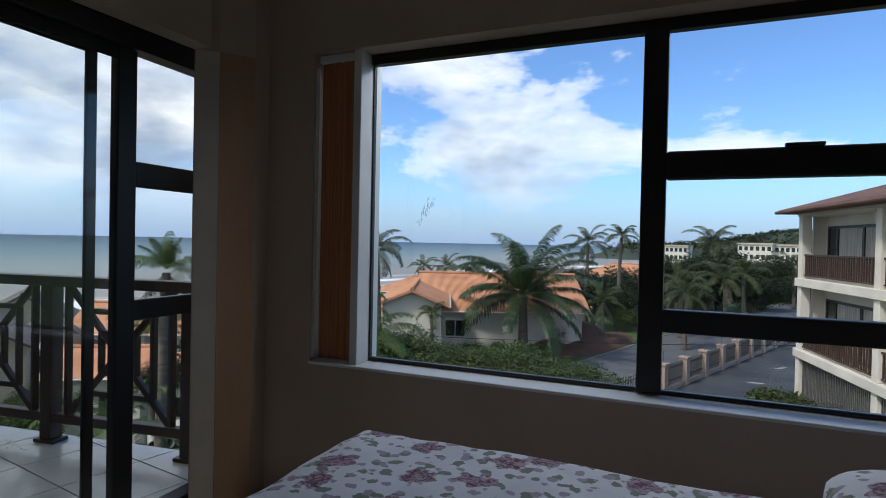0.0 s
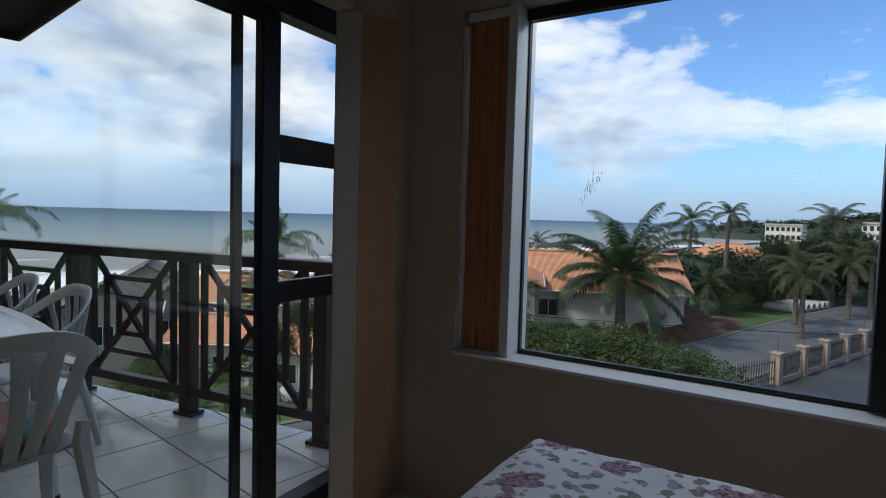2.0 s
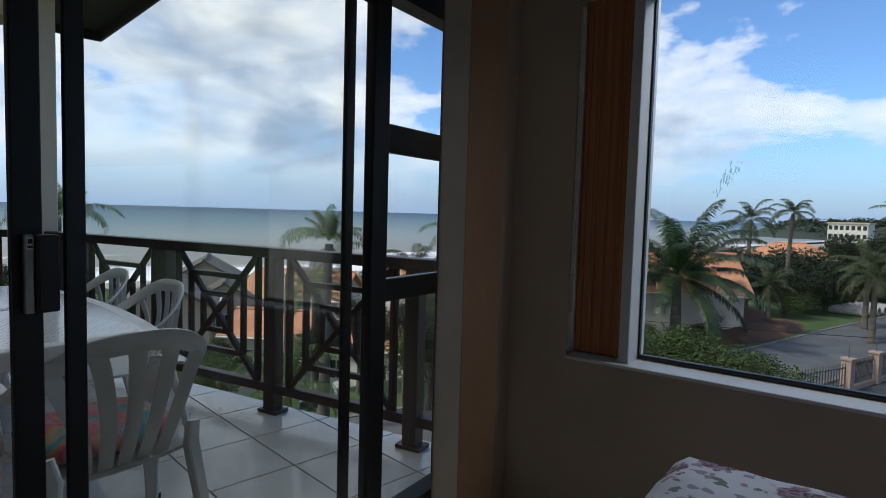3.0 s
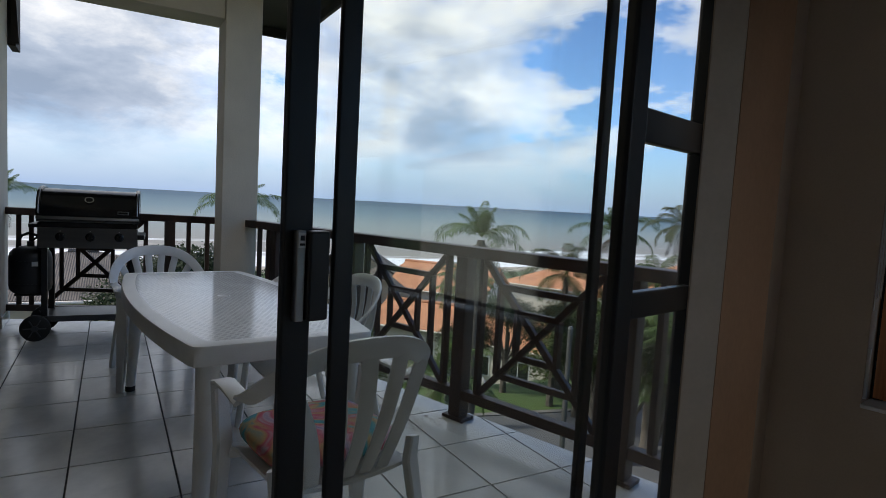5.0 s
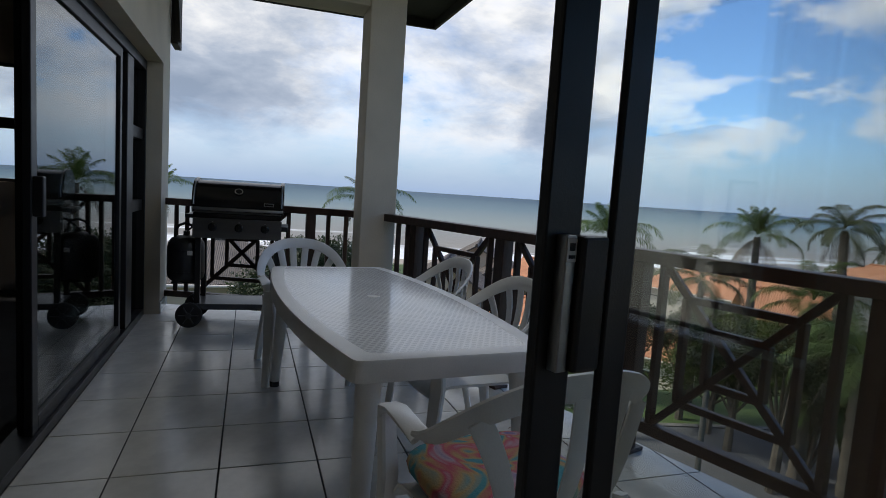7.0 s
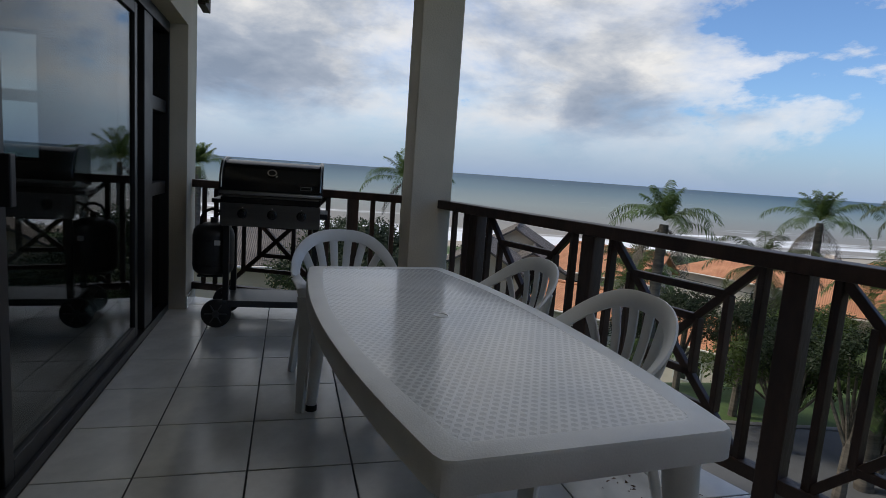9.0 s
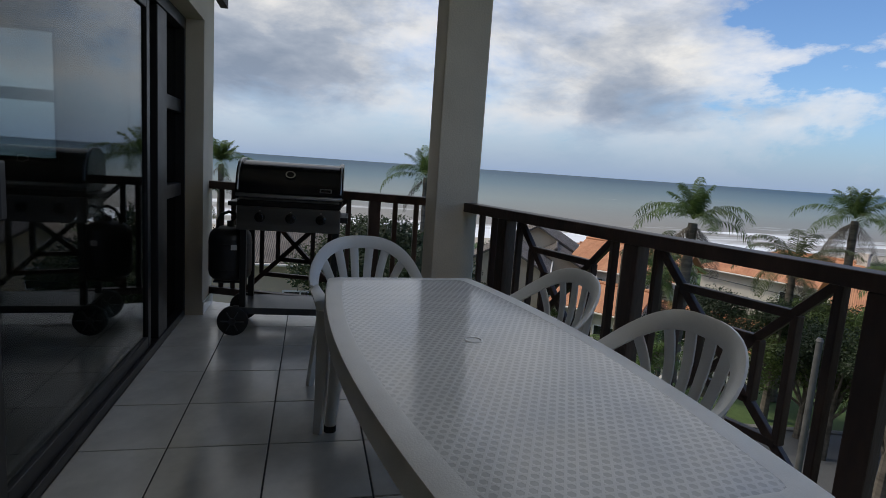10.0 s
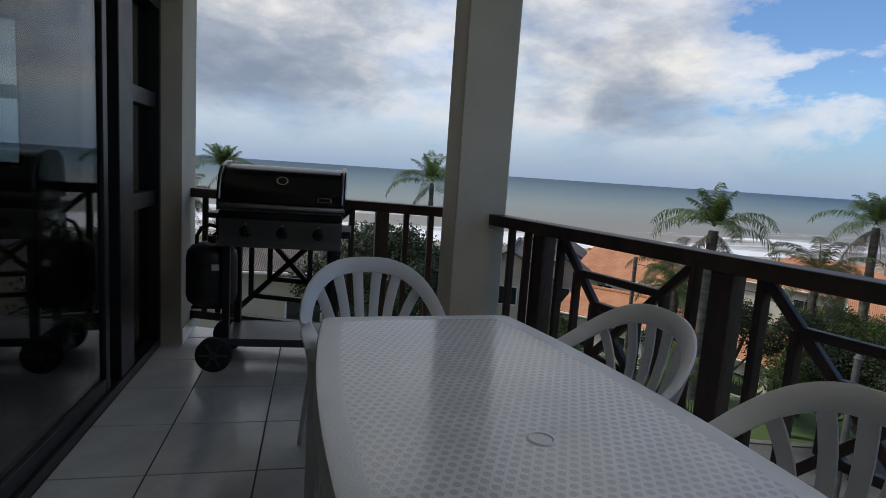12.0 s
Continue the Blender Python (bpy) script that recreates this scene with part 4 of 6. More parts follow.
def seat_cushion():
    bm = bmesh.new()
    bmesh.ops.create_uvsphere(bm, u_segments=24, v_segments=12, radius=1)
    for v in bm.verts:
        f = lambda a, p: math.copysign(abs(a) ** p, a)
        v.co = (f(v.co.x, 0.45) * 0.20, f(v.co.y, 0.45) * 0.215, v.co.z * 0.048)
    solid("seat_cushion", bm, cushion_material(), "multicoloured printed cushion on the plastic chair", "cushion", pose(-2.685, 0.855, 0.488, 0, 0, 188), smooth=True)


seat_cushion()


def gas_grill():
    # local: x to the front (towards the room), y across
    g = thing("gas_grill", "black and steel gas barbecue on a wheeled cart", "barbecue", pose(-6.50, 0.145, 0, 0, 0, -4))
    W = 0.35
    # lid profile, front to back
    prof = [(0.20, 0.93), (0.215, 0.99), (0.205, 1.06), (0.175, 1.12), (0.12, 1.165), (0.04, 1.185), (-0.08, 1.185), (-0.16, 1.15), (-0.19, 1.06), (-0.19, 0.93)]

    def extrude(profile, y0, y1):
        bm = bmesh.new()
        a = [bm.verts.new((x, y0, z)) for x, z in profile]
        b = [bm.verts.new((x, y1, z)) for x, z in profile]
        n = len(profile)
        for k in range(n):
            bm.faces.new((a[k], a[(k + 1) % n], b[(k + 1) % n], b[k]))
        bm.faces.new(a[::-1])
        bm.faces.new(b)
        return bm

    lid = part("lid", extrude(prof, -W + 0.03, W - 0.03), M_ENAMEL, g, "black enamel lid", smooth=True)
    cap = [(x * 1.04, 0.93 + (z - 0.93) * 1.04) for x, z in prof]
    for y in (-W, W - 0.03):
        ec = part("end_cap", extrude(cap, y, y + 0.03), M_ENAMEL, lid, "black cast end cap")
        edge = bmesh.new()
        tube(edge, [(x * 1.05, y + 0.015, 0.93 + (z - 0.93) * 1.05) for x, z in prof[1:7]], 0.006, 8)
        part("trim_edge", edge, M_STEEL, ec, "thin bright steel edge", smooth=True)
    bm = bmesh.new()
    tube(bm, [(0.222, -W + 0.01, 0.962), (0.246, -W + 0.03, 0.962), (0.250, 0, 0.962), (0.246, W - 0.03, 0.962), (0.222, W - 0.01, 0.962)], 0.013, 12)
    part("handle", bm, M_STEEL, lid, "bright steel lid handle bar", smooth=True)
    part("lid_lip", boxes((0.19, 0.222, -W + 0.02, W - 0.02, 0.928, 0.944), bevel=0.004), M_STEEL_SHADED, lid)
    bm = bmesh.new()
    tube(bm, [(0.188, 0, 1.103), (0.205, 0, 1.110)], 0.033, 24, squash=(1, 0.75))
    em = part("thermometer", bm, M_CHROME, lid, "round chrome thermometer", smooth=True)
    bm = bmesh.new()
    tube(bm, [(0.204, 0, 1.110), (0.209, 0, 1.112)], 0.024, 24, squash=(1, 0.75))
    part("dial", bm, M_ENAMEL, em)
    badge = part("badge", boxes((0.203, 0.217, 0.195, 0.275, 1.0, 1.026), bevel=0.002), M_STEEL, lid, "small metal name badge")
    part("badge_plate", boxes((0.2165, 0.2185, 0.202, 0.268, 1.005, 1.021)), M_ENAMEL, badge)
    part("firebox", boxes((-0.19, 0.20, -W + 0.02, W - 0.02, 0.74, 0.93), bevel=0.01), M_ENAMEL, g)
    panel = part("control_panel", boxes((0.18, 0.225, -W + 0.01, W - 0.01, 0.725, 0.885), bevel=0.006), M_STEEL_SHADED, g, "brushed steel control panel")
    part("panel_fascia", boxes((0.18, 0.215, -W + 0.01, W - 0.01, 0.889, 0.926), bevel=0.004), M_ENAMEL, g)
    for y in (-0.19, 0.01, 0.21):
        bm = bmesh.new()
        tube(bm, [(0.225, y, 0.815), (0.229, y, 0.815), (0.232, y, 0.815), (0.256, y, 0.815), (0.259, y, 0.815)], [0.034, 0.034, 0.026, 0.023, 0.020], 20)
        knob = part("knob", bm, M_ENAMEL, panel, "black control knob", smooth=True)
        part("grip", boxes((0.256, 0.270, y - 0.006, y + 0.006, 0.793, 0.837), bevel=0.003), M_ENAMEL, knob)
        part("igniter_mark", boxes((0.2255, 0.2265, y - 0.004, y + 0.004, 0.856, 0.862)), M_CORD, panel)
    for y in (-W + 0.03, W - 0.06):
        for x in (-0.17, 0.17):
            part("cart_leg", boxes((x - 0.02, x + 0.02, y, y + 0.04, 0.10 if y < 0 else 0.0, 0.80), bevel=0.003), M_ALU, g)
    part("bottom_shelf", boxes((-0.20, 0.20, -W + 0.02, W - 0.01, 0.165, 0.185), (0.19, 0.205, -W + 0.02, W - 0.01, 0.14, 0.187), (-0.205, -0.19, -W + 0.02, W - 0.01, 0.14, 0.187), bevel=0.003), M_SHELF, g, "dark grey sheet-metal bottom shelf")
    part("side_bracket", boxes((-0.15, 0.20, -W - 0.05, -W + 0.02, 0.88, 0.91), bevel=0.004), M_ALU, g)
    part("side_bracket", boxes((-0.15, 0.22, W - 0.02, W + 0.04, 0.80, 0.84), bevel=0.004), M_ALU, g)
    for x in (-0.19, 0.23):
        bm = bmesh.new()
        y = -W + 0.0
        tube(bm, [(x - 0.025, y, 0.10), (x - 0.02, y, 0.10), (x + 0.02, y, 0.10), (x + 0.025, y, 0.10)], [0.092, 0.10, 0.10, 0.092], 28)
        wh = part("wheel", bm, M_RUBBER, g, smooth=True)
        bm = bmesh.new()
        tube(bm, [(x - 0.036, y, 0.10), (x + 0.036, y, 0.10)], 0.024, 20)
        for k in range(6):
            a = k * math.pi / 3
            for sx in (-1, 1):
                bar(bm, (x + sx * 0.027, y, 0.10), (x + sx * 0.027, y + 0.074 * math.cos(a), 0.10 + 0.074 * math.sin(a)), 0.008, 0.018, up=(1, 0, 0))
        part("hub", bm, M_SHELF, wh, "grey spoked wheel hub")


def gas_bottle():
    b = thing("gas_bottle", "dark grey gas bottle hung beside the barbecue", "gas bottle", pose(-6.50, -0.268, 0.0))
    bm = bmesh.new()
    tube(bm, [(0, 0, 0.35), (0, 0, 0.355), (0, 0, 0.375), (0, 0, 0.41), (0, 0, 0.63), (0, 0, 0.67), (0, 0, 0.70), (0, 0, 0.718), (0, 0, 0.724)], [0.09, 0.115, 0.136, 0.144, 0.144, 0.136, 0.112, 0.07, 0.04], 28)
    body = part("body", bm, M_BOTTLE, b, smooth=True)
    part("sticker", boxes((0.138, 0.1455, 0.02, 0.06, 0.575, 0.61)), M_CORD, body, "small pale paper sticker")
    bm = bmesh.new()
    tube(bm, [(0, 0, 0.716), (0, 0, 0.76)], 0.025, 12)
    part("valve", bm, M_STEEL_SHADED, b)
    bm = bmesh.new()
    tube(bm, [(0.02, -0.085, 0.69), (0.03, -0.08, 0.76), (0.03, -0.055, 0.805), (0.03, -0.01, 0.825), (0.03, 0.04, 0.81), (0.03, 0.07, 0.77)], 0.011, 10)
    part("carry_handle", bm, M_RUBBER, b, smooth=True)
    bm = bmesh.new()
    tube(bm, [(0, 0, 0.755), (0.02, 0.05, 0.80), (0.05, 0.10, 0.84), (0.08, 0.16, 0.86)], 0.008, 8)
    part("hose", bm, M_RUBBER, b, smooth=True)
    part("hanging_bracket", boxes((-0.09, 0.09, -0.10, 0.10, 0.335, 0.35), bevel=0.004), M_ALU, b)
    for z in (0.42, 0.60):
        bm = bmesh.new()
        tube(bm, [(0, 0, z), (0, 0, z + 0.012)], 0.1455, 28)
        part("strap", bm, M_ALU, b)


gas_grill()
gas_bottle()

# ---- land, beach and sea ----
SEAWARD = Vector((-0.996, 0.087, 0)).normalized()


def ground_z(x, y):
    d = x * SEAWARD.x + y * SEAWARD.y
    # the gardens below the balcony drop away beyond the lawn
    drop, fade = min(max((d - 18.5) / 8, 0), 1), min(max((30 - y) / 8, 0), 1)
    bank = -2.2 * drop * drop * (3 - 2 * drop) * fade * min(max((90 - d) / 50, 0), 1)
    if d < 22:
        return -5.6 + bank
    if d < 124:
        return -5.6 - 8.4 * ((d - 22) / 102) ** 0.8 + bank
    return -14.0 - 0.03 * (d - 124)


def ground_material():
    m = material("land", (0.075, 0.125, 0.032), 0.95, bump=0.6, bump_scale=5, var=0.3, scale=0.25, color2=(0.045, 0.08, 0.022))
    nt = m.node_tree
    N, L = nt.nodes.new, nt.links.new
    b = nt.nodes["Principled BSDF"]
    base = b.inputs["Base Color"].links[0].from_socket
    tc, dot = N("ShaderNodeTexCoord"), N("ShaderNodeVectorMath")
    dot.operation = "DOT_PRODUCT"
    L(tc.outputs["Object"], dot.inputs[0])
    dot.inputs[1].default_value = SEAWARD
    nz = N("ShaderNodeTexNoise")
    nz.inputs["Scale"].default_value = 0.06
    L(tc.outputs["Object"], nz.inputs["Vector"])
    ad = N("ShaderNodeMath")
    ad.operation = "MULTIPLY_ADD"
    L(nz.outputs["Fac"], ad.inputs[0])
    ad.inputs[1].default_value = 26.0
    L(dot.outputs["Value"], ad.inputs[2])
    r = N("ShaderNodeMapRange")
    r.inputs["From Min"].default_value, r.inputs["From Max"].default_value = 118, 126
    L(ad.outputs[0], r.inputs["Value"])
    mx = N("ShaderNodeMix")
    mx.data_type = "RGBA"
    L(r.outputs[0], mx.inputs[0])
    L(base, mx.inputs[6])
    mx.inputs[7].default_value = (0.40, 0.35, 0.28, 1)
    L(mx.outputs[2], b.inputs["Base Color"])
    return m


def sea_material():
    m = bpy.data.materials.new("sea_water")
    m.use_nodes = True
    nt = m.node_tree
    N, L = nt.nodes.new, nt.links.new
    b = nt.nodes["Principled BSDF"]
    b.inputs["Roughness"].default_value = 0.45
    b.inputs["Specular IOR Level"].default_value = 0.03
    tc, dot = N("ShaderNodeTexCoord"), N("ShaderNodeVectorMath")
    dot.operation = "DOT_PRODUCT"
    L(tc.outputs["Object"], dot.inputs[0])
    dot.inputs[1].default_value = SEAWARD
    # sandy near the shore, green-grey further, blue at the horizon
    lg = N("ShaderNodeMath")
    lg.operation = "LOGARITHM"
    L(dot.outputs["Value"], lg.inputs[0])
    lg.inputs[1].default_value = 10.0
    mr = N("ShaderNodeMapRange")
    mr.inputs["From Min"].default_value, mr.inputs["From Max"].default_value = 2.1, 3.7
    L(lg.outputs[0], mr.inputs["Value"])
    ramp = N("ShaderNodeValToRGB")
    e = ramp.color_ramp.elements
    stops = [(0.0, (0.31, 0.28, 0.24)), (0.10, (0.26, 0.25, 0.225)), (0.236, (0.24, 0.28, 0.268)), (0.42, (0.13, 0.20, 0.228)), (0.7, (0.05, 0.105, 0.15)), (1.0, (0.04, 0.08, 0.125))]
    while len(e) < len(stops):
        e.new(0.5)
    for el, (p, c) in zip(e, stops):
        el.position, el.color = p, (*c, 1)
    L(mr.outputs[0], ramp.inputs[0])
    # breakers: long foam lines along the shore
    mp = N("ShaderNodeMapping")
    mp.inputs["Rotation"].default_value = (0, 0, -math.atan2(SEAWARD.y, SEAWARD.x))
    L(tc.outputs["Object"], mp.inputs["Vector"])
    sc = N("ShaderNodeMapping")
    sc.inputs["Scale"].default_value = (0.045, 0.009, 1)
    L(mp.outputs[0], sc.inputs["Vector"])
    n = N("ShaderNodeTexNoise")
    n.inputs["Scale"].default_value, n.inputs["Detail"].default_value, n.inputs["Roughness"].default_value = 1.0, 8, 0.62
    L(sc.outputs[0], n.inputs["Vector"])
    near = N("ShaderNodeMapRange")
    near.inputs["From Min"].default_value, near.inputs["From Max"].default_value = 125, 230
    near.inputs["To Min"].default_value, near.inputs["To Max"].default_value = 0.20, -0.06
    near.clamp = True
    L(dot.outputs["Value"], near.inputs["Value"])
    ad = N("ShaderNodeMath")
    ad.operation = "ADD"
    L(n.outputs["Fac"], ad.inputs[0])
    L(near.outputs[0], ad.inputs[1])
    fr = N("ShaderNodeMapRange")
    fr.inputs["From Min"].default_value, fr.inputs["From Max"].default_value = 0.60, 0.70
    L(ad.outputs[0], fr.inputs["Value"])
    mx = N("ShaderNodeMix")
    mx.data_type = "RGBA"
    L(fr.outputs[0], mx.inputs[0])
    L(ramp.outputs[0], mx.inputs[6])
    mx.inputs[7].default_value = (0.85, 0.86, 0.86, 1)
    L(mx.outputs[2], b.inputs["Base Color"])
    w = N("ShaderNodeTexNoise")
    w.inputs["Scale"].default_value, w.inputs["Detail"].default_value = 0.25, 5
    L(tc.outputs["Object"], w.inputs["Vector"])
    bp = N("ShaderNodeBump")
    bp.inputs["Strength"].default_value, bp.inputs["Distance"].default_value = 0.5, 0.4
    L(w.outputs["Fac"], bp.inputs["Height"])
    L(bp.outputs[0], b.inputs["Normal"])
    return m


def land():
    bm = bmesh.new()
    xs = [-4800, -2000, -800, -300] + list(range(-220, -60, 8)) + list(range(-60, 0, 2)) + list(range(0, 121, 8)) + [200, 500, 1500, 4800]
    ys = [-4800, -1500, -500, -200, -120, -60, -30, -10, 0, 10, 16, 20, 22, 24, 26, 28, 30, 45, 60, 80, 100, 150, 220, 350, 600, 1200, 2500, 4800]
    grid = [[bm.verts.new((x, y, max(-40.0, ground_z(x, y)))) for x in xs] for y in ys]
    for j in range(len(ys) - 1):
        for i in range(len(xs) - 1):
            bm.faces.new((grid[j][i], grid[j][i + 1], grid[j + 1][i + 1], grid[j + 1][i]))
    solid("ground", bm, ground_material(), "grassy ground falling to a sandy beach", "ground", kind="structure", smooth=True)
    bm = bmesh.new()
    v = [bm.verts.new(p) for p in ((-4900, -4900, -14.0), (-118, -4900, -14.0), (-118, 4900, -14.0), (-4900, 4900, -14.0))]
    bm.faces.new(v)
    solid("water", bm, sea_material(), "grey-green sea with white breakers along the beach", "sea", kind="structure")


land()


# ---- plants ----
def frond(bm, base, az, lift, length, droop, rnd, leaf, pairs, curl=0.0, width=0.028):
    """One feather leaf: a bent midrib with drooping leaflets on both sides."""
    out = Vector((math.cos(az), math.sin(az), 0))
    side = Vector((-math.sin(az), math.cos(az), 0))
    p, ang, seg = Vector(base), lift, length / 12
    spine = [p.copy()]
    for i in range(12):
        p = p + (out * math.cos(ang) + Vector((0, 0, 1)) * math.sin(ang)) * seg + side * curl * seg * (i / 12)
        ang -= droop / 12 * (0.4 + 1.2 * i / 12)
        spine.append(p.copy())
    for a, b, w in zip(spine, spine[1:], range(12)):
        r = 0.035 * (1 - w / 13) * length / 3
        v = [bm.verts.new(q) for q in (a - side * r, a + side * r, b + side * r * 0.9, b - side * r * 0.9)]
        bm.faces.new(v)
    for k in range(pairs):
        f = 0.10 + 0.90 * (k + rnd.random() * 0.6) / pairs
        i = min(11, int(f * 12))
        q = spine[i].lerp(spine[i + 1], f * 12 - i)
        t = (spine[i + 1] - spine[i]).normalized()
        up = side.cross(t)
        ll = leaf * (0.45 + 0.75 * math.sin(math.pi * min(1, f * 0.92 + 0.08)) ** 0.7) * rnd.uniform(0.8, 1.1)
        for s in (-1, 1):
            d = (side * s * 0.86 + t * 0.55 + up * rnd.uniform(-0.05, 0.4)).normalized()
            d2 = (d + Vector((0, 0, -rnd.uniform(0.5, 1.4)))).normalized()
            w = t * width * rnd.uniform(0.8, 1.3)
            m1, m2 = q + d * ll * 0.5, q + d * ll * 0.5 + d2 * ll * 0.5
            v = [bm.verts.new(x) for x in (q - w * 0.6, q + w * 0.6, m1 + w, m1 - w)]
            bm.faces.new(v)
            bm.faces.new((v[3], v[2], bm.verts.new(m2)))


def palm(x, y, crown_z, length, label, fronds=16, lush=1.0, mat=None, radius=0.16, seed=1, dead=3, group="palms", low=-0.5, base=None, leaf_w=0.0060, pairs=70, tuft=0, leaf=0.19):
    rnd = random.Random(seed)
    z0 = ground_z(x, y) if base is None else base
    t = thing("palm_tree", label, "palm tree", pose(x, y, z0), group=group)
    h = crown_z - z0
    bm = bmesh.new()
    lean = Vector((rnd.uniform(-0.3, 0.3), rnd.uniform(-0.3, 0.3), 0)) * h / 10
    pts, rad = [], []
    n = 26
    for i in range(n + 1):
        f = i / n
        pts.append(lean * f * f + Vector((0, 0, h * f)))
        rad.append(radius * (1.25 - 0.45 * f + 0.25 * max(0, 1 - f * 8)) * (1 + (0.10 if i % 2 else -0.04)))
    tube(bm, pts, rad, 10)
    part("trunk", bm, M_BARK, t, smooth=True)
    bm = bmesh.new()
    top = pts[-1]
    for k in range(fronds):
        f = k / fronds
        az = k * 2.399 + rnd.uniform(-0.2, 0.2)
        lift = 1.35 - (1.35 - low * 0.55) * f ** 0.9 + rnd.uniform(-0.12, 0.12)
        if tuft:
            # an upright tuft of young leaves above a few long arching ones
            young = k < tuft
            g = k / tuft if young else (k - tuft) / max(1, fronds - tuft)
            lift = 1.58 - 0.6 * g + rnd.uniform(-0.1, 0.1) if young else 0.80 - 0.55 * g + rnd.uniform(-0.15, 0.15)
            frond(bm, top + Vector((0, 0, 0.1)), az, lift, length * (rnd.uniform(0.45, 0.62) if young else rnd.uniform(0.8, 1.1)), (0.9 if young else 1.9) + rnd.uniform(-0.2, 0.3), rnd, length * (0.13 if young else 0.19), pairs // 2 if young else pairs * 3 // 5, rnd.uniform(-0.5, 0.5), leaf_w * length)
            continue
        frond(bm, top + Vector((0, 0, 0.1)), az, lift, length * rnd.uniform(0.85, 1.1), 1.5 * lush + rnd.uniform(-0.2, 0.3), rnd, length * leaf, pairs, rnd.uniform(-0.5, 0.5), leaf_w * length)
    part("crown", bm, mat or M_FROND, t)
    if dead:
        bm = bmesh.new()
        for k in range(dead):
            frond(bm, top, rnd.uniform(0, 6.28), -0.7, length * 0.8, 1.0, rnd, length * 0.16, 30, 0, 0.006 * length)
        part("dry_frond", bm, M_BARK, t, "dry brown hanging fronds")
    return t


def clump(bm, c, r, rnd, n, size):
    """Small leaves spread through an uneven, gappy ball."""
    for _ in range(n):
        d = Vector((rnd.gauss(0, 1), rnd.gauss(0, 1), rnd.gauss(0, 1))).normalized()
        rr = r * (0.55 + 0.5 * rnd.random()) * (1 + 0.35 * noise.noise(d * 1.7 + Vector(c) * 0.3))
        p = Vector(c) + Vector((d.x * rr, d.y * rr, d.z * rr * 0.8))
        a = Vector((rnd.gauss(0, 1), rnd.gauss(0, 1), rnd.gauss(0, 0.6))).normalized()
        b = a.cross(d + Vector((0.1, 0.2, 0.3)))
        if b.length < 1e-3:
            continue
        b.normalize()
        s = size * rnd.uniform(0.6, 1.4)
        v = [bm.verts.new(q) for q in (p - a * s, p + b * s * 0.45, p + a * s, p - b * s * 0.45)]
        bm.faces.new(v)


def leafy(name, category, label, x, y, top, width, mat, seed, leaf=0.12, n=2600, trunk=True, group=""):
    rnd = random.Random(seed)
    z0 = ground_z(x, y)
    h = top - z0
    t = thing(name, label, category, pose(x, y, z0), group=group)
    bm = bmesh.new()
    if trunk:
        tube(bm, [(0, 0, -0.1), (0.05, 0, h * 0.35), (0.1, 0.06, h * 0.62)], [0.035 * h, 0.026 * h, 0.014 * h], 8)
    balls = []
    k = 9
    for i in range(k):
        a = i * 2.4
        q = width * 0.5 * math.sqrt((i + 0.3) / k)
        r = width * rnd.uniform(0.2, 0.3)
        zc = h - r * 0.85 - (q / width) ** 2 * h * 0.9 * rnd.uniform(0.5, 1.2)
        if not trunk:
            zc = (h - r * 0.8) * rnd.uniform(0.72, 1.0) if i % 3 else h * rnd.uniform(0.3, 0.5)
        balls.append((Vector((math.cos(a) * q * 0.85, math.sin(a) * q * 0.85, zc)), r))
    for c, r in balls:
        tube(bm, [(0.03, 0, h * (0.3 if trunk else 0.02)), c * 0.6 + Vector((0, 0, h * 0.1)), c], [0.013 * h, 0.009 * h, 0.004 * h], 6)
    part("trunk" if trunk else "stems", bm, M_BARK, t, smooth=True)
    bm = bmesh.new()
    for c, r in balls:
        clump(bm, c, r, rnd, n // k, leaf)
    part("crown", bm, mat, t)
    return t


# ---- houses ----
def pane_window(parent, m, w, h, frame_mat, bars=1, sill=True):
    win = part("window", boxes((-w / 2, w / 2, -0.03, 0.04, -h / 2, -h / 2 + 0.06), (-w / 2, w / 2, -0.03, 0.04, h / 2 - 0.06, h / 2), (-w / 2, -w / 2 + 0.06, -0.03, 0.04, -h / 2, h / 2), (w / 2 - 0.06, w / 2, -0.03, 0.04, -h / 2, h / 2), *[(-w / 2 + w * (k + 1) / (bars + 1) - 0.025, -w / 2 + w * (k + 1) / (bars + 1) + 0.025, -0.03, 0.04, -h / 2, h / 2) for k in range(bars)]), frame_mat, parent, m=m)
    part("pane", boxes((-w / 2 + 0.05, w / 2 - 0.05, -0.006, 0.006, -h / 2 + 0.05, h / 2 - 0.05)), M_DARKPANE, win)
    return win


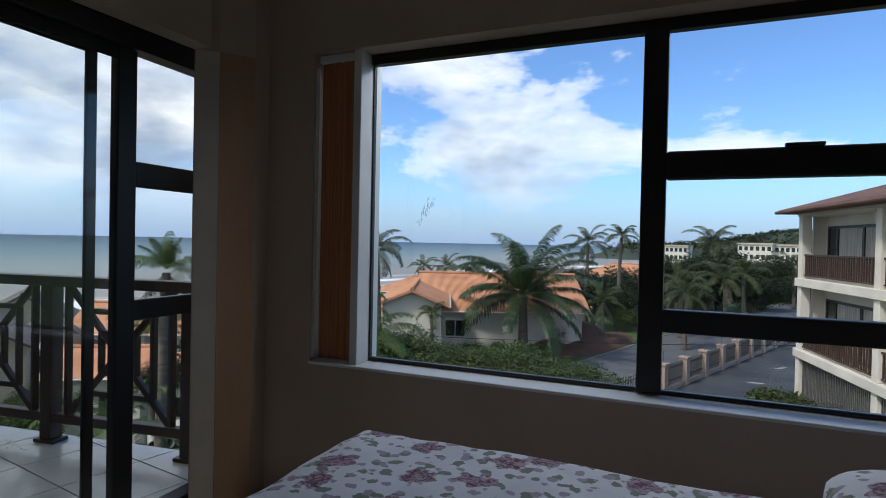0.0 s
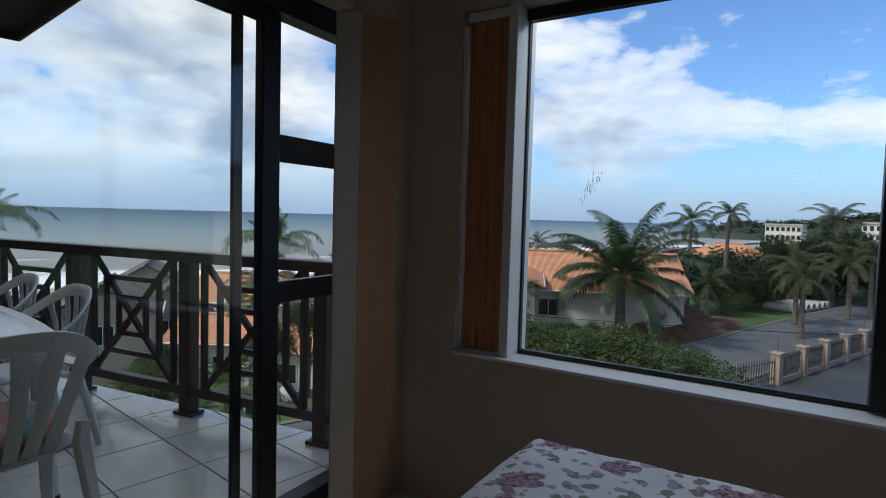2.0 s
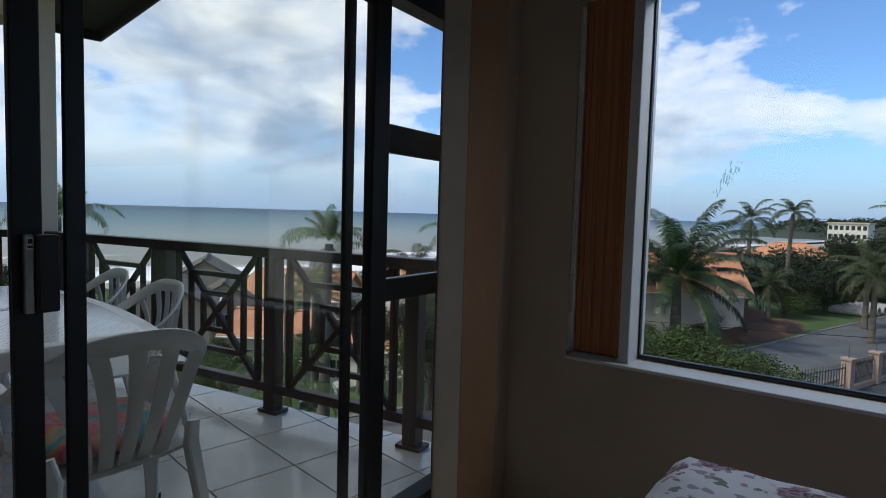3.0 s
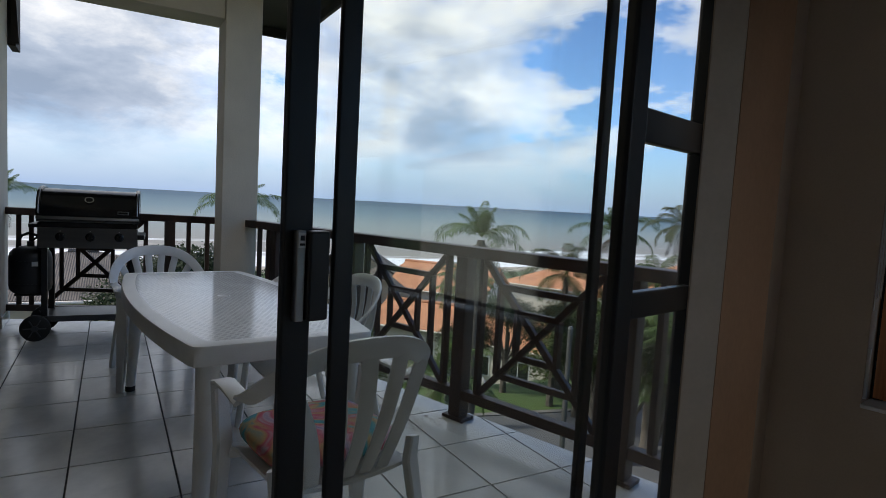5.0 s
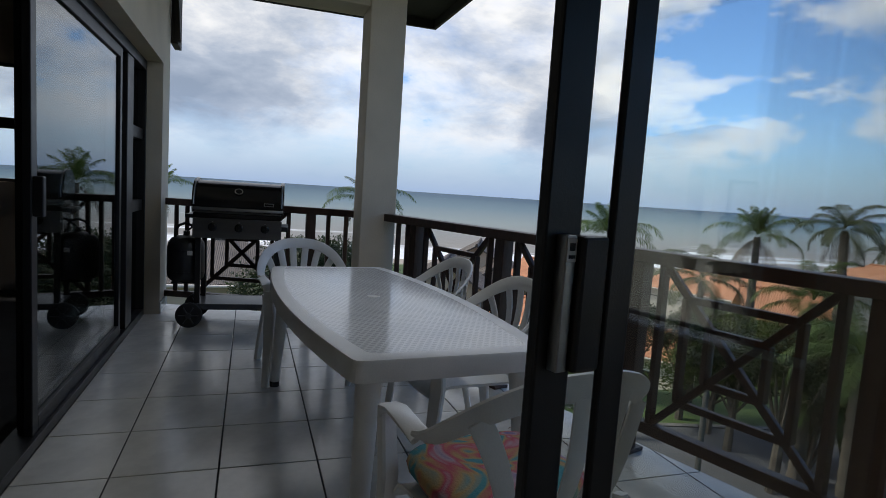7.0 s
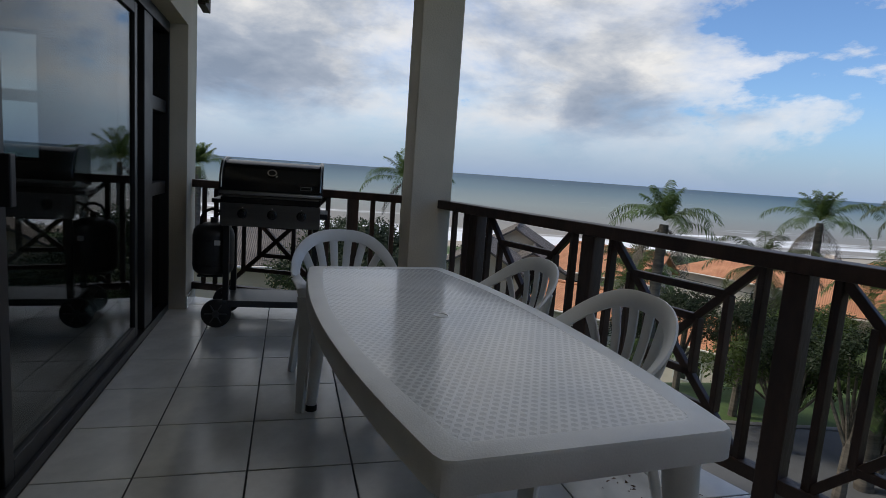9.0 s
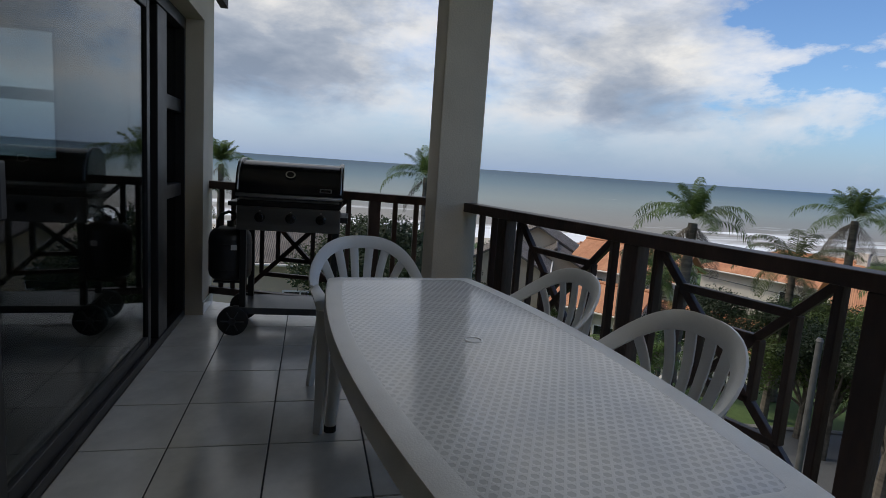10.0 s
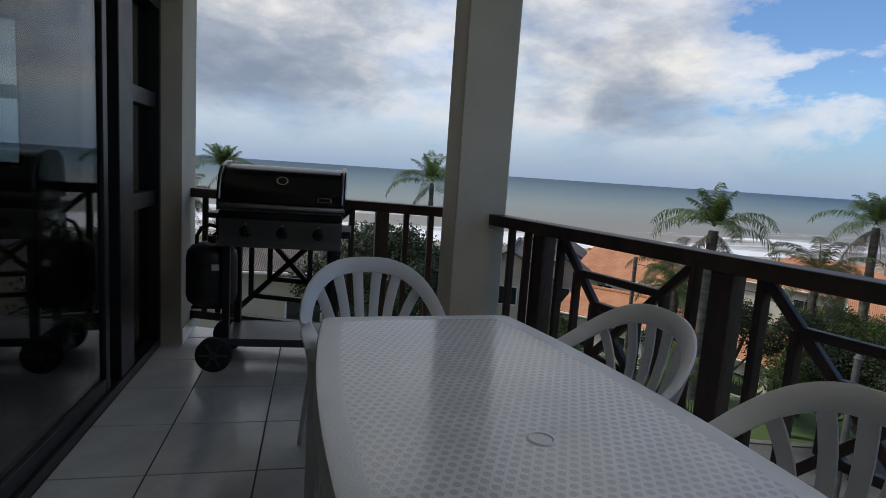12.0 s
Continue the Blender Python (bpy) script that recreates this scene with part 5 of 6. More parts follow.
def house(x, y, turn, w, d, eave, rise, label, roof="gable", wall=None, tiles=None, over=0.45, base=None, windows=((0, 0.0),), chimney=False, group="houses"):
    """A house whose long front of w metres faces its local -y; eave and rise are heights in metres over the sea-side ground."""
    wall, tiles = wall or M_HOUSE, tiles or M_ROOF
    z0 = ground_z(x, y) if base is None else base
    h = thing("house", label, "house", pose(x, y, z0, 0, 0, turn), group=group)
    e = eave - z0
    bm = boxes((-w / 2, w / 2, -d / 2, d / 2, -1.5, e))
    if roof == "gable":
        a = [bm.verts.new(p) for p in ((-w / 2, -d / 2, e), (-w / 2, d / 2, e), (-w / 2, 0, e + rise * 0.97))]
        b = [bm.verts.new(p) for p in ((w / 2, -d / 2, e), (w / 2, d / 2, e), (w / 2, 0, e + rise * 0.97))]
        bm.faces.new(a[::-1])
        bm.faces.new(b)
    part("wall", bm, wall, h)
    # roof planes with thickness
    k = rise / (d / 2)
    ye, ze = d / 2 + over, e - over * k
    xr = w / 2 + over
    hip = (d / 2 if roof == "hip" else -0.0) if roof == "hip" else 0.0
    for s in (-1, 1):
        bm = bmesh.new()
        top = [(-xr, s * ye, ze + 0.14), (xr, s * ye, ze + 0.14), (xr - hip - (over if hip else 0), 0, e + rise + 0.14), (-xr + hip + (over if hip else 0), 0, e + rise + 0.14)]
        a = [bm.verts.new(p) for p in top]
        b = [bm.verts.new((p[0], p[1], p[2] - 0.14)) for p in top]
        for q in range(4):
            bm.faces.new((a[q], a[(q + 1) % 4], b[(q + 1) % 4], b[q]))
        bm.faces.new(a)
        bm.faces.new(b[::-1])
        part("roof", bm, tiles, h)
        if hip:
            bm = bmesh.new()
            top = [(s * xr, -ye, ze + 0.14), (s * xr, ye, ze + 0.14), (s * (xr - hip - over), 0, e + rise + 0.14)]
            a = [bm.verts.new(p) for p in top]
            b = [bm.verts.new((p[0], p[1], p[2] - 0.14)) for p in top]
            for q in range(3):
                bm.faces.new((a[q], a[(q + 1) % 3], b[(q + 1) % 3], b[q]))
            bm.faces.new(a)
            bm.faces.new(b[::-1])
            part("roof", bm, tiles, h)
    bm = bmesh.new()
    tube(bm, [(-xr + hip + (over if hip else 0), 0, e + rise + 0.15), (xr - hip - (over if hip else 0), 0, e + rise + 0.15)], 0.11, 8)
    part("ridge", bm, tiles, h)
    for s in (-1, 1):
        bm = bmesh.new()
        tube(bm, [(-xr, s * (ye + 0.05), ze + 0.06), (xr, s * (ye + 0.05), ze + 0.06)], 0.06, 8)
        part("gutter", bm, M_HOUSE, h)
    for fx, fz in windows:
        pane_window(h, pose(fx * w / 2, -d / 2 - 0.01, e - 1.25 - fz), 1.3, 1.1, M_WHITE)
        pane_window(h, pose(-w / 2 - 0.01, fx * d * 0.35, e - 1.25 - fz, 0, 0, -90), 1.1, 1.1, M_WHITE)
        pane_window(h, pose(w / 2 + 0.01, fx * d * 0.35, e - 1.25 - fz, 0, 0, 90), 1.1, 1.1, M_WHITE)
    if chimney:
        part("chimney", boxes((w * 0.2, w * 0.2 + 0.6, -0.3, 0.3, e, e + rise + 0.8), bevel=0.02), wall, h)
    return h


def apartment_building():
    """Three-storey block across the drive; local x runs along its balconies, y into the building."""
    ang = math.degrees(math.atan2(-5.9, 2.3))
    b = thing("apartment_building", "cream three-storey apartment block with timber balcony rails and brown tiled roof", "apartment block", pose(-0.15, 28.7, 0, 0, 0, ang))
    L, D, G = 12.6, 9.0, -5.75
    part("wall", boxes((0.0, L, 0.95, D, G, 2.75)), M_HOUSE, b)
    for z in (-0.30, -3.25):
        part("floor_slab", boxes((-0.1, L, -0.1, 0.96, z, z + 0.34), bevel=0.02), M_HOUSE, b)
    for z0, z1 in ((G, -3.25), (-2.91, -0.30), (0.04, 2.6)):
        for x in (0.0, 5.9, L - 0.36):
            part("column", boxes((x, x + 0.36, -0.02, 0.34, z0, z1), bevel=0.015), M_HOUSE, b)
    part("side_wall", boxes((0.0, 0.16, 0.5, 0.96, G, 2.6)), M_HOUSE, b)
    part("beam", boxes((-0.05, L, -0.05, 0.96, 2.6, 2.78), bevel=0.015), M_HOUSE, b)
    # hipped roof
    bm = bmesh.new()
    o = 0.62
    e = [(-o, -o, 2.72), (L + o, -o, 2.72), (L + o, D + o, 2.72), (-o, D + o, 2.72)]
    r = [(4.4, D / 2 - 0.2, 4.45), (L - 4.4, D / 2 - 0.2, 4.45)]
    v = [bm.verts.new(p) for p in e]
    w = [bm.verts.new((p[0], p[1], p[2] + 0.16)) for p in e]
    t = [bm.verts.new(p) for p in r]
    for k in range(4):
        bm.faces.new((v[k], v[(k + 1) % 4], w[(k + 1) % 4], w[k]))
    bm.faces.new((w[0], w[1], t[1], t[0]))
    bm.faces.new((w[1], w[2], t[1]))
    bm.faces.new((w[2], w[3], t[0], t[1]))
    bm.faces.new((w[3], w[0], t[0]))
    bm.faces.new(v[::-1])
    part("roof", bm, M_ROOF_BROWN, b, "weathered brown tiled hip roof")
    bm = bmesh.new()
    tube(bm, [(-o - 0.06, -o - 0.06, 2.78), (L + o, -o - 0.06, 2.78)], 0.07, 8)
    part("gutter", bm, M_ROOF_BROWN, b)
    for z in (0.04, -2.91):
        for x0 in (0.45, 6.6):
            win = part("window", boxes((x0, x0 + 4.4, 0.89, 0.97, z + 0.02, z + 0.1), (x0, x0 + 4.4, 0.89, 0.97, z + 2.05, z + 2.15), *[(x0 + k, x0 + k + 0.09, 0.89, 0.97, z + 0.1, z + 2.05) for k in (0, 0.8, 2.75, 4.31)], (x0 + 0.09, x0 + 0.7, 0.90, 0.96, z + 1.2, z + 1.28)), M_ALU, b)
            part("pane", boxes((x0 + 0.05, x0 + 4.35, 0.925, 0.935, z + 0.06, z + 2.1)), M_DARKPANE, win)
            bm = bmesh.new()
            n = 60
            for c0, c1 in ((0.95, 2.65), (2.9, 4.25)):
                top = [bm.verts.new((x0 + c0 + (c1 - c0) * k / n, 0.91 + 0.012 * math.sin(k * 1.3), z + 2.04)) for k in range(n + 1)]
                bot = [bm.verts.new((x0 + c0 + (c1 - c0) * k / n, 0.91 + 0.014 * math.sin(k * 1.3 + 0.2), z + 0.12)) for k in range(n + 1)]
                for k in range(n):
                    bm.faces.new((top[k], top[k + 1], bot[k + 1], bot[k]))
            part("curtain", bm, M_CURTAIN, b)
    # timber rails
    for z in (0.04, -2.91):
        rail = part("rail", boxes((0.36, L - 0.36, 0.06, 0.14, z + 0.93, z + 1.0), (0.36, L - 0.36, 0.07, 0.13, z + 0.1, z + 0.16), bevel=0.008), M_WOOD, b, "dark timber balcony rail")
        for k in range(72):
            x = 0.45 + k * 0.168
            if x < L - 0.45:
                part("slat", boxes((x, x + (0.09 if k % 6 == 0 else 0.05), 0.075, 0.125, z + 0.16, z + 0.93)), M_WOOD, rail)
    # steel security screen on the ground floor
    scr = part("security_screen", boxes((0.36, L - 0.36, 0.1, 0.15, G + 0.12, G + 0.18), (0.36, L - 0.36, 0.1, 0.15, G + 1.0, G + 1.06), (0.36, L - 0.36, 0.1, 0.15, G + 2.38, G + 2.46)), M_METAL_GREY, b, "grey steel security screen")
    for k in range(95):
        x = 0.40 + k * 0.125
        if x > L - 0.4:
            break
        part("bar", boxes((x, x + 0.035, 0.11, 0.14, G + 0.05, G + 2.46)), M_METAL_GREY, scr)


def boundary_fence():
    a, c = Vector((-5.35, 28.19, -5.6)), Vector((-0.6, 50.5, -5.6))
    d = (c - a).normalized()
    ln = (c - a).length
    f = thing("boundary_fence", "pink-beige boundary wall with pillars and steel palisade panels", "fence")
    bm = bmesh.new()
    p, q = Vector((-7.3, 22.0, -5.6)), a
    for k in range(34):
        w = p.lerp(q, k / 34)
        bar(bm, w, w + Vector((0, 0, 1.25)), 0.035, 0.035)
    for z in (0.35, 1.05):
        bar(bm, p + Vector((0, 0, z)), q + Vector((0, 0, z)), 0.03, 0.04)
    part("palisade", bm, M_METAL_GREY, f)
    n = 9
    rot = Matrix.Rotation(math.atan2(d.y, d.x), 4, "Z")
    for k in range(n + 1):
        p = a + d * (ln * k / n)
        pl = part("pillar", boxes((-0.19, 0.19, -0.19, 0.19, -0.1, 1.34), (-0.23, 0.23, -0.23, 0.23, 1.34, 1.44), bevel=0.015), M_PINK, f, m=Matrix.Translation(p) @ rot)
        bm = bmesh.new()
        tube(bm, [(0, 0, 1.44), (0, 0, 2.0)], 0.018, 6)
        part("wire_post", bm, M_METAL_GREY, pl)
        if k < n:
            s = ln / n
            m = Matrix.Translation(p) @ rot
            part("plinth", boxes((0.2, s - 0.2, -0.11, 0.11, -0.1, 0.22), (0.2, s - 0.2, -0.14, 0.14, 0.22, 0.28), bevel=0.01), M_PINK, f, m=m)
            bm = boxes((0.2, s - 0.2, -0.02, 0.02, 0.5, 0.54), (0.2, s - 0.2, -0.02, 0.02, 1.1, 1.14))
            q = 0.3
            while q < s - 0.25:
                box(bm, q, q + 0.035, -0.018, 0.018, 0.28, 1.30)
                q += 0.12
            part("palisade", bm, M_METAL_GREY, f, m=m)


def ribbon(name, pts, width, z_up, mat, label, category):
    """A road or path laid on the ground along pts, with a level surface and a raised edge."""
    bm = bmesh.new()
    pts = [Vector((*p, 0)) for p in pts]
    fine = []
    for i in range(len(pts) - 1):
        p0, p1, p2, p3 = pts[max(i - 1, 0)], pts[i], pts[i + 1], pts[min(i + 2, len(pts) - 1)]
        for k in range(10):
            t = k / 10
            fine.append(0.5 * ((2 * p1) + (p2 - p0) * t + (2 * p0 - 5 * p1 + 4 * p2 - p3) * t * t + (3 * p1 - p0 - 3 * p2 + p3) * t ** 3))
    fine.append(pts[-1])
    rows = []
    for i, p in enumerate(fine):
        t = (fine[min(i + 1, len(fine) - 1)] - fine[max(i - 1, 0)]).normalized()
        s = Vector((-t.y, t.x, 0))
        row = []
        for f, dz in ((-0.5, -0.3), (-0.5, 0.0), (-0.17, 0.02), (0.17, 0.02), (0.5, 0.0), (0.5, -0.3)):
            q = p + s * width * f
            row.append(bm.verts.new((q.x, q.y, ground_z(p.x, p.y) + z_up + dz)))
        rows.append(row)
    for a, b in zip(rows, rows[1:]):
        for k in range(5):
            bm.faces.new((a[k], a[k + 1], b[k + 1], b[k]))
    return solid(name, bm, mat, label, category, kind="structure")


ROAD = [(1.8, 92), (-3.4, 62), (-6.3, 46), (-8.1, 33), (-10.4, 22), (-13.4, 10), (-16.8, -3), (-23, -16)]
ribbon("road", ROAD, 4.9, 0.06, M_ASPHALT, "grey asphalt street running down past the houses", "road")
for off, nm in ((2.55, "kerb"), (-2.55, "kerb")):
    pts = []
    for i, (x, y) in enumerate(ROAD):
        q, r = Vector(ROAD[max(i - 1, 0)]), Vector(ROAD[min(i + 1, len(ROAD) - 1)])
        t = (r - q).normalized()
        pts.append((x - t.y * off, y + t.x * off))
    ribbon("kerb", pts, 0.22, 0.10, M_KERB, "weathered concrete kerb along the street", "kerb")
ribbon("driveway", [(1.0, 58), (-1.4, 46), (-2.8, 36), (-3.2, 26), (-2.4, 14), (0, 4)], 5.6, 0.05, M_DRIVE, "dark asphalt drive beside the apartment block", "driveway")
apartment_building()
boundary_fence()

# palms: the big feathery one across the street, tall thin ones, and those towards the sea
palm(-13.9, 31.5, -1.95, 5.1, "large feathery palm with a thick trunk across the street", 30, 0.85, M_FROND_DEEP, radius=0.26, seed=3, dead=0, low=-0.45, leaf_w=0.0055, pairs=95, leaf=0.15)
palm(-16.8, 21.5, 0.75, 1.9, "slim palm with drooping dry fronds", 14, 1.25, M_FROND_OLIVE, 0.17, 4, 6)
palm(-16.2, 49.7, 1.35, 2.4, "tall slim palm behind the feathery palm", 15, 1.2, M_FROND_OLIVE, 0.16, 5, 3)
palm(-13.1, 48.6, 1.9, 2.0, "tall slim palm above the street", 14, 1.3, M_FROND_OLIVE, 0.15, 6, 3)
palm(-16.9, 26.3, -2.75, 1.35, "small young palm in front of the house", 11, 1.3, None, 0.09, 7, 0)
palm(-15.2, 9.8, 0.20, 1.95, "slim seaside palm with a green tuft and arching fronds", 17, 1.35, M_FROND, 0.15, 8, 7, tuft=8)
palm(-21.1, 21.8, 0.15, 2.7, "slim seaside palm with a green tuft and arching fronds", 17, 1.35, M_FROND, 0.17, 9, 7, tuft=8)
palm(-33.0, 6.35, 0.5, 2.9, "windswept palm beyond the balcony column", 18, 1.2, M_FROND, 0.15, 10, 2, tuft=8)
palm(-29.5, -3.7, 0.6, 2.0, "dense palm near the end of the balcony", 22, 0.9, None, 0.15, 12, 2, tuft=16)
palm(-26.0, -4.6, -0.6, 1.7, "low palm near the end of the balcony", 14, 1.1, M_FROND_OLIVE, 0.13, 13, 2)
palm(-22.61, 14.06, -2.07, 1.9, "low palm with a few brown fronds below the balcony", 15, 1.25, M_FROND_OLIVE, 0.13, 21, 4)
palm(-17.18, 15.13, -1.26, 1.9, "low palm with a few brown fronds below the balcony", 14, 1.25, M_FROND_OLIVE, 0.12, 40, 4)
palm(-11.61, 13.52, -0.93, 1.7, "low palm with a few brown fronds below the balcony", 14, 1.25, M_FROND, 0.12, 41, 4)
palm(-9.1, 11.66, -1.49, 1.6, "low palm with a few brown fronds below the balcony", 14, 1.25, M_FROND, 0.12, 42, 4)
palm(-12.4, 7.0, -3.0, 1.7, "low palm beside the street", 15, 1.2, None, 0.13, 14, 2)
palm(-11.6, 13.6, -3.1, 1.8, "low palm beside the street", 15, 1.2, None, 0.13, 15, 2)
palm(-19.6, 12.2, -2.2, 1.7, "bushy palm on the lawn", 15, 1.2, None, 0.14, 16, 2)
palm(-6.5, 40.5, -1.9, 2.3, "roadside palm beside the boundary wall", 14, 1.2, M_FROND_OLIVE, 0.15, 17, 2)
palm(-7.5, 61.0, 1.6, 3.0, "grey-green palm rising from the roadside trees", 15, 1.2, M_FROND_OLIVE, 0.16, 18, 3)
palm(-11.5, 39.0, -2.7, 2.0, "leaning palm beside the soil heap", 12, 1.2, M_FROND_OLIVE, 0.12, 19, 2)
for k, (x, y, z, r) in enumerate([(-7.7, 45.7, -1.6, 2.6), (-5.3, 51.5, -1.4, 2.8), (-4.4, 56.5, -1.2, 2.8), (-42, 62, -2.2, 2.4), (-38.5, 62, -2.0, 2.4), (-35, 63, -2.4, 2.3), (-4.5, 68, -1.6, 3.2), (-8.5, 74, -0.6, 3.2), (-11, 66, -1.6, 3.0), (-1.0, 76, -0.8, 3.2)]):
    palm(x, y, z, r, "distant palm among the houses", 13, 1.2, M_FROND_OLIVE, 0.15, 30 + k, 1)

# shrubs below the bedroom window
for k in range(9):
    f = k / 8
    leafy("shrub", "shrub", "dense glossy green shrub below the bedroom window", -11.9 + 6.0 * f, 14.3 + 3.6 * f, -1.3 - 0.75 * f ** 2 + 0.2 * math.sin(k * 2.1) - 0.2, 2.6, M_LEAF, 50 + k, 0.055, 9500, False, "shrubs below the window")
for k, (x, y, t, w) in enumerate([(-12.6, 19.5, -2.6, 3.4), (-10.0, 21.0, -2.9, 3.2), (-8.0, 22.4, -3.4, 3.0), (-14.0, 36.0, -3.9, 2.8), (-20.5, 27.5, -3.9, 3.0), (-12.9, 31.6, -4.5, 1.8), (-15.2, 28.6, -4.2, 2.4), (-18.4, 24.6, -4.0, 3.0), (-12.6, 46.5, -3.2, 3.4), (-11.4, 52.5, -3.0, 3.4), (-9.6, 57.5, -3.2, 3.2)]):
    leafy("shrub", "shrub", "leafy garden shrub beside the street", x, y, t, w, M_LEAF, 150 + k, 0.06, 6500, False, "garden shrubs")
leafy("shrub", "shrub", "round green shrub at the corner of the drive", -0.9, 27.6, -4.3, 2.0, M_LEAF, 60, 0.08, 2600, False)
leafy("shrub", "shrub", "round green shrub at the corner of the drive", 0.4, 26.6, -4.5, 1.8, M_LEAF, 61, 0.08, 2600, False)
# trees
TREES = [(-14.0, 60, -0.9, 8, 1), (-17.5, 56, -1.2, 7, 1), (-9.0, 66, -1.3, 7, 1), (-5.0, 72, -1.5, 7, 1), (-2.0, 84, -1.2, 8, 1), (-13.0, 74, -0.4, 8, 1), (2.5, 92, -1.0, 8, 1),
         (-21.6, 20.9, -3.0, 3.6, 0), (-25, 3.4, -1.2, 4.2, 1), (-19.0, 1.6, -0.8, 3.6, 1), (-18.5, 3.6, -1.1, 3.0, 1), (-27, 31, -3.4, 4, 0), (-34, 40, -3.6, 5, 0)]
TREES += [(-17.71, 12.94, -1.92, 2.2, 1), (-15.86, 13.61, -1.83, 2.0, 1), (-13.47, 13.22, -1.93, 2.2, 1), (-11.33, 12.46, -1.46, 1.9, 1), (-19.35, 12.34, -3.06, 2.0, 1), (-18.6, 2.5, -0.2, 3.0, 1), (-16.9, 3.0, -0.9, 2.4, 1), (-22.6, 2.2, -0.5, 3.4, 1), (-7.8, 59.5, 1.6, 5.5, 1), (-4.2, 62, 0.9, 6, 1), (-10.8, 63, 0.6, 6, 1), (-14.6, 13.6, -2.4, 3.0, 0), (-15.6, 45.0, -0.5, 6, 1), (-12.2, 50.0, -1.4, 5, 1), (-17.5, 40.5, -2.2, 4.5, 1), (-10.6, 58, -1.6, 6, 1), (-19.6, 18.4, -3.9, 2.6, 0), (-24.5, 10.0, -5.0, 2.6, 0), (-37, 6, -4.2, 4, 1), (-22.6, 24.6, -3.7, 3.2, 0), (-26.8, 26.6, -4.4, 3.8, 0), (-24.0, 23.0, -4.2, 3.0, 1), (-29.5, 12.4, -5.6, 2.4, 0)]
for k, (x, y, t, w, dark) in enumerate(TREES):
    leafy("tree", "tree", "dense dark green broadleaf tree" if dark else "leafy green garden tree", x, y, t, w, M_LEAF_DARK if dark else M_LEAF, 80 + k, 0.019 * w, 9500, y < 50, "garden trees")

# houses
house(-17.99, 36.01, 35, 10.0, 7.0, -2.95, 1.9, "cream house with an orange tiled gable roof across the street", "gable", windows=((-0.62, 0),))
house(-19.69, 28.59, 122, 6.5, 3.2, -2.15, 0.65, "low cream wing with an orange tiled roof", "gable", windows=())
house(-24.6, 29.0, 50, 5.0, 5.0, -4.3, 1.2, "small cream house with an orange roof", "gable")
house(-19.0, 72, 10, 9, 6, -2.4, 1.2, "house with a red-orange tiled roof among trees", "hip")
house(-33, 86, 15, 16, 7, -3.4, 0.5, "long pale flat-topped house near the beach", "hip", M_HOUSE_TAN, M_ROOF_GREY)
house(-38, 58, 20, 12, 7, -4.6, 1.4, "pale beach house with an orange roof", "hip")
house(-36.8, 22.0, 38, 6.6, 5.6, -4.7, 1.35, "cream two-storey house with an orange tiled roof", "gable", windows=((-0.5, 0), (0.4, 0), (0.4, 2.6)))
house(-26.2, 20.0, 32, 5.0, 4.0, -6.1, 0.85, "low cream house with an orange tiled gable roof below the lawn", "gable", windows=((-0.5, 0), (0.4, 0)), over=0.3)
house(-29.6, 16.0, 40, 4.2, 4.2, -5.5, 0.9, "cream house with an orange tiled gable roof and small windows", "gable", windows=((-0.5, 0), (0.4, 0)), over=0.3)
house(-34.2, 34.0, 25, 12, 7, -4.7, 1.4, "pinkish-roofed house near the beach", "hip", chimney=True)
house(-43.5, 17.6, 155, 5.6, 5.4, -4.3, 1.6, "tan house with a grey-brown gable roof", "gable", M_HOUSE_TAN, M_ROOF_GREY)
house(-38.8, 17.0, 155, 5.0, 4.4, -5.0, 1.2, "tan house with a grey-brown gable roof", "gable", M_HOUSE_TAN, M_ROOF_GREY)
house(-35.5, 12.2, 155, 5, 4.6, -4.3, 1.3, "tan house with a grey-brown gable roof", "gable", M_HOUSE_TAN, M_ROOF_GREY)
house(-26.9, -0.6, 88, 7.5, 6.5, -2.6, 1.1, "tan house with grey-brown roof tiles below the balcony", "hip", M_HOUSE_TAN, M_ROOF_GREY, windows=((0.2, 0.4),))
house(-46, 24, 70, 10, 7, -6.0, 1.4, "beach house with an orange roof", "hip")
house(-45, -2, 85, 10, 7, -5.6, 1.5, "tan house with a grey-brown roof", "hip", M_HOUSE_TAN, M_ROOF_GREY)


def soil_heap():
    bm = bmesh.new()
    n = 26
    rows = []
    for j in range(n + 1):
        row = []
        for i in range(n + 1):
            u, v = i / n * 2 - 1, j / n * 2 - 1
            r = math.hypot(u, v)
            h = max(0.0, 1 - r ** 1.4) * 1.5 * (0.8 + 0.7 * noise.noise(Vector((u * 2.2, v * 2.2, 7)))) + 0.12 * noise.noise(Vector((u * 9, v * 9, 2))) * (r < 1)
            row.append(bm.verts.new((u * 2.6, v * 7.0, h - (0.05 if r >= 1 else 0))))
        rows.append(row)
    for j in range(n):
        for i in range(n):
            bm.faces.new((rows[j][i], rows[j][i + 1], rows[j + 1][i + 1], rows[j + 1][i]))
    solid("soil_heap", bm, M_SOIL, "long heap of red-brown soil beside the street", "soil heap", pose(-12.9, 38.5, -5.6, 0, 0, -8), smooth=True)


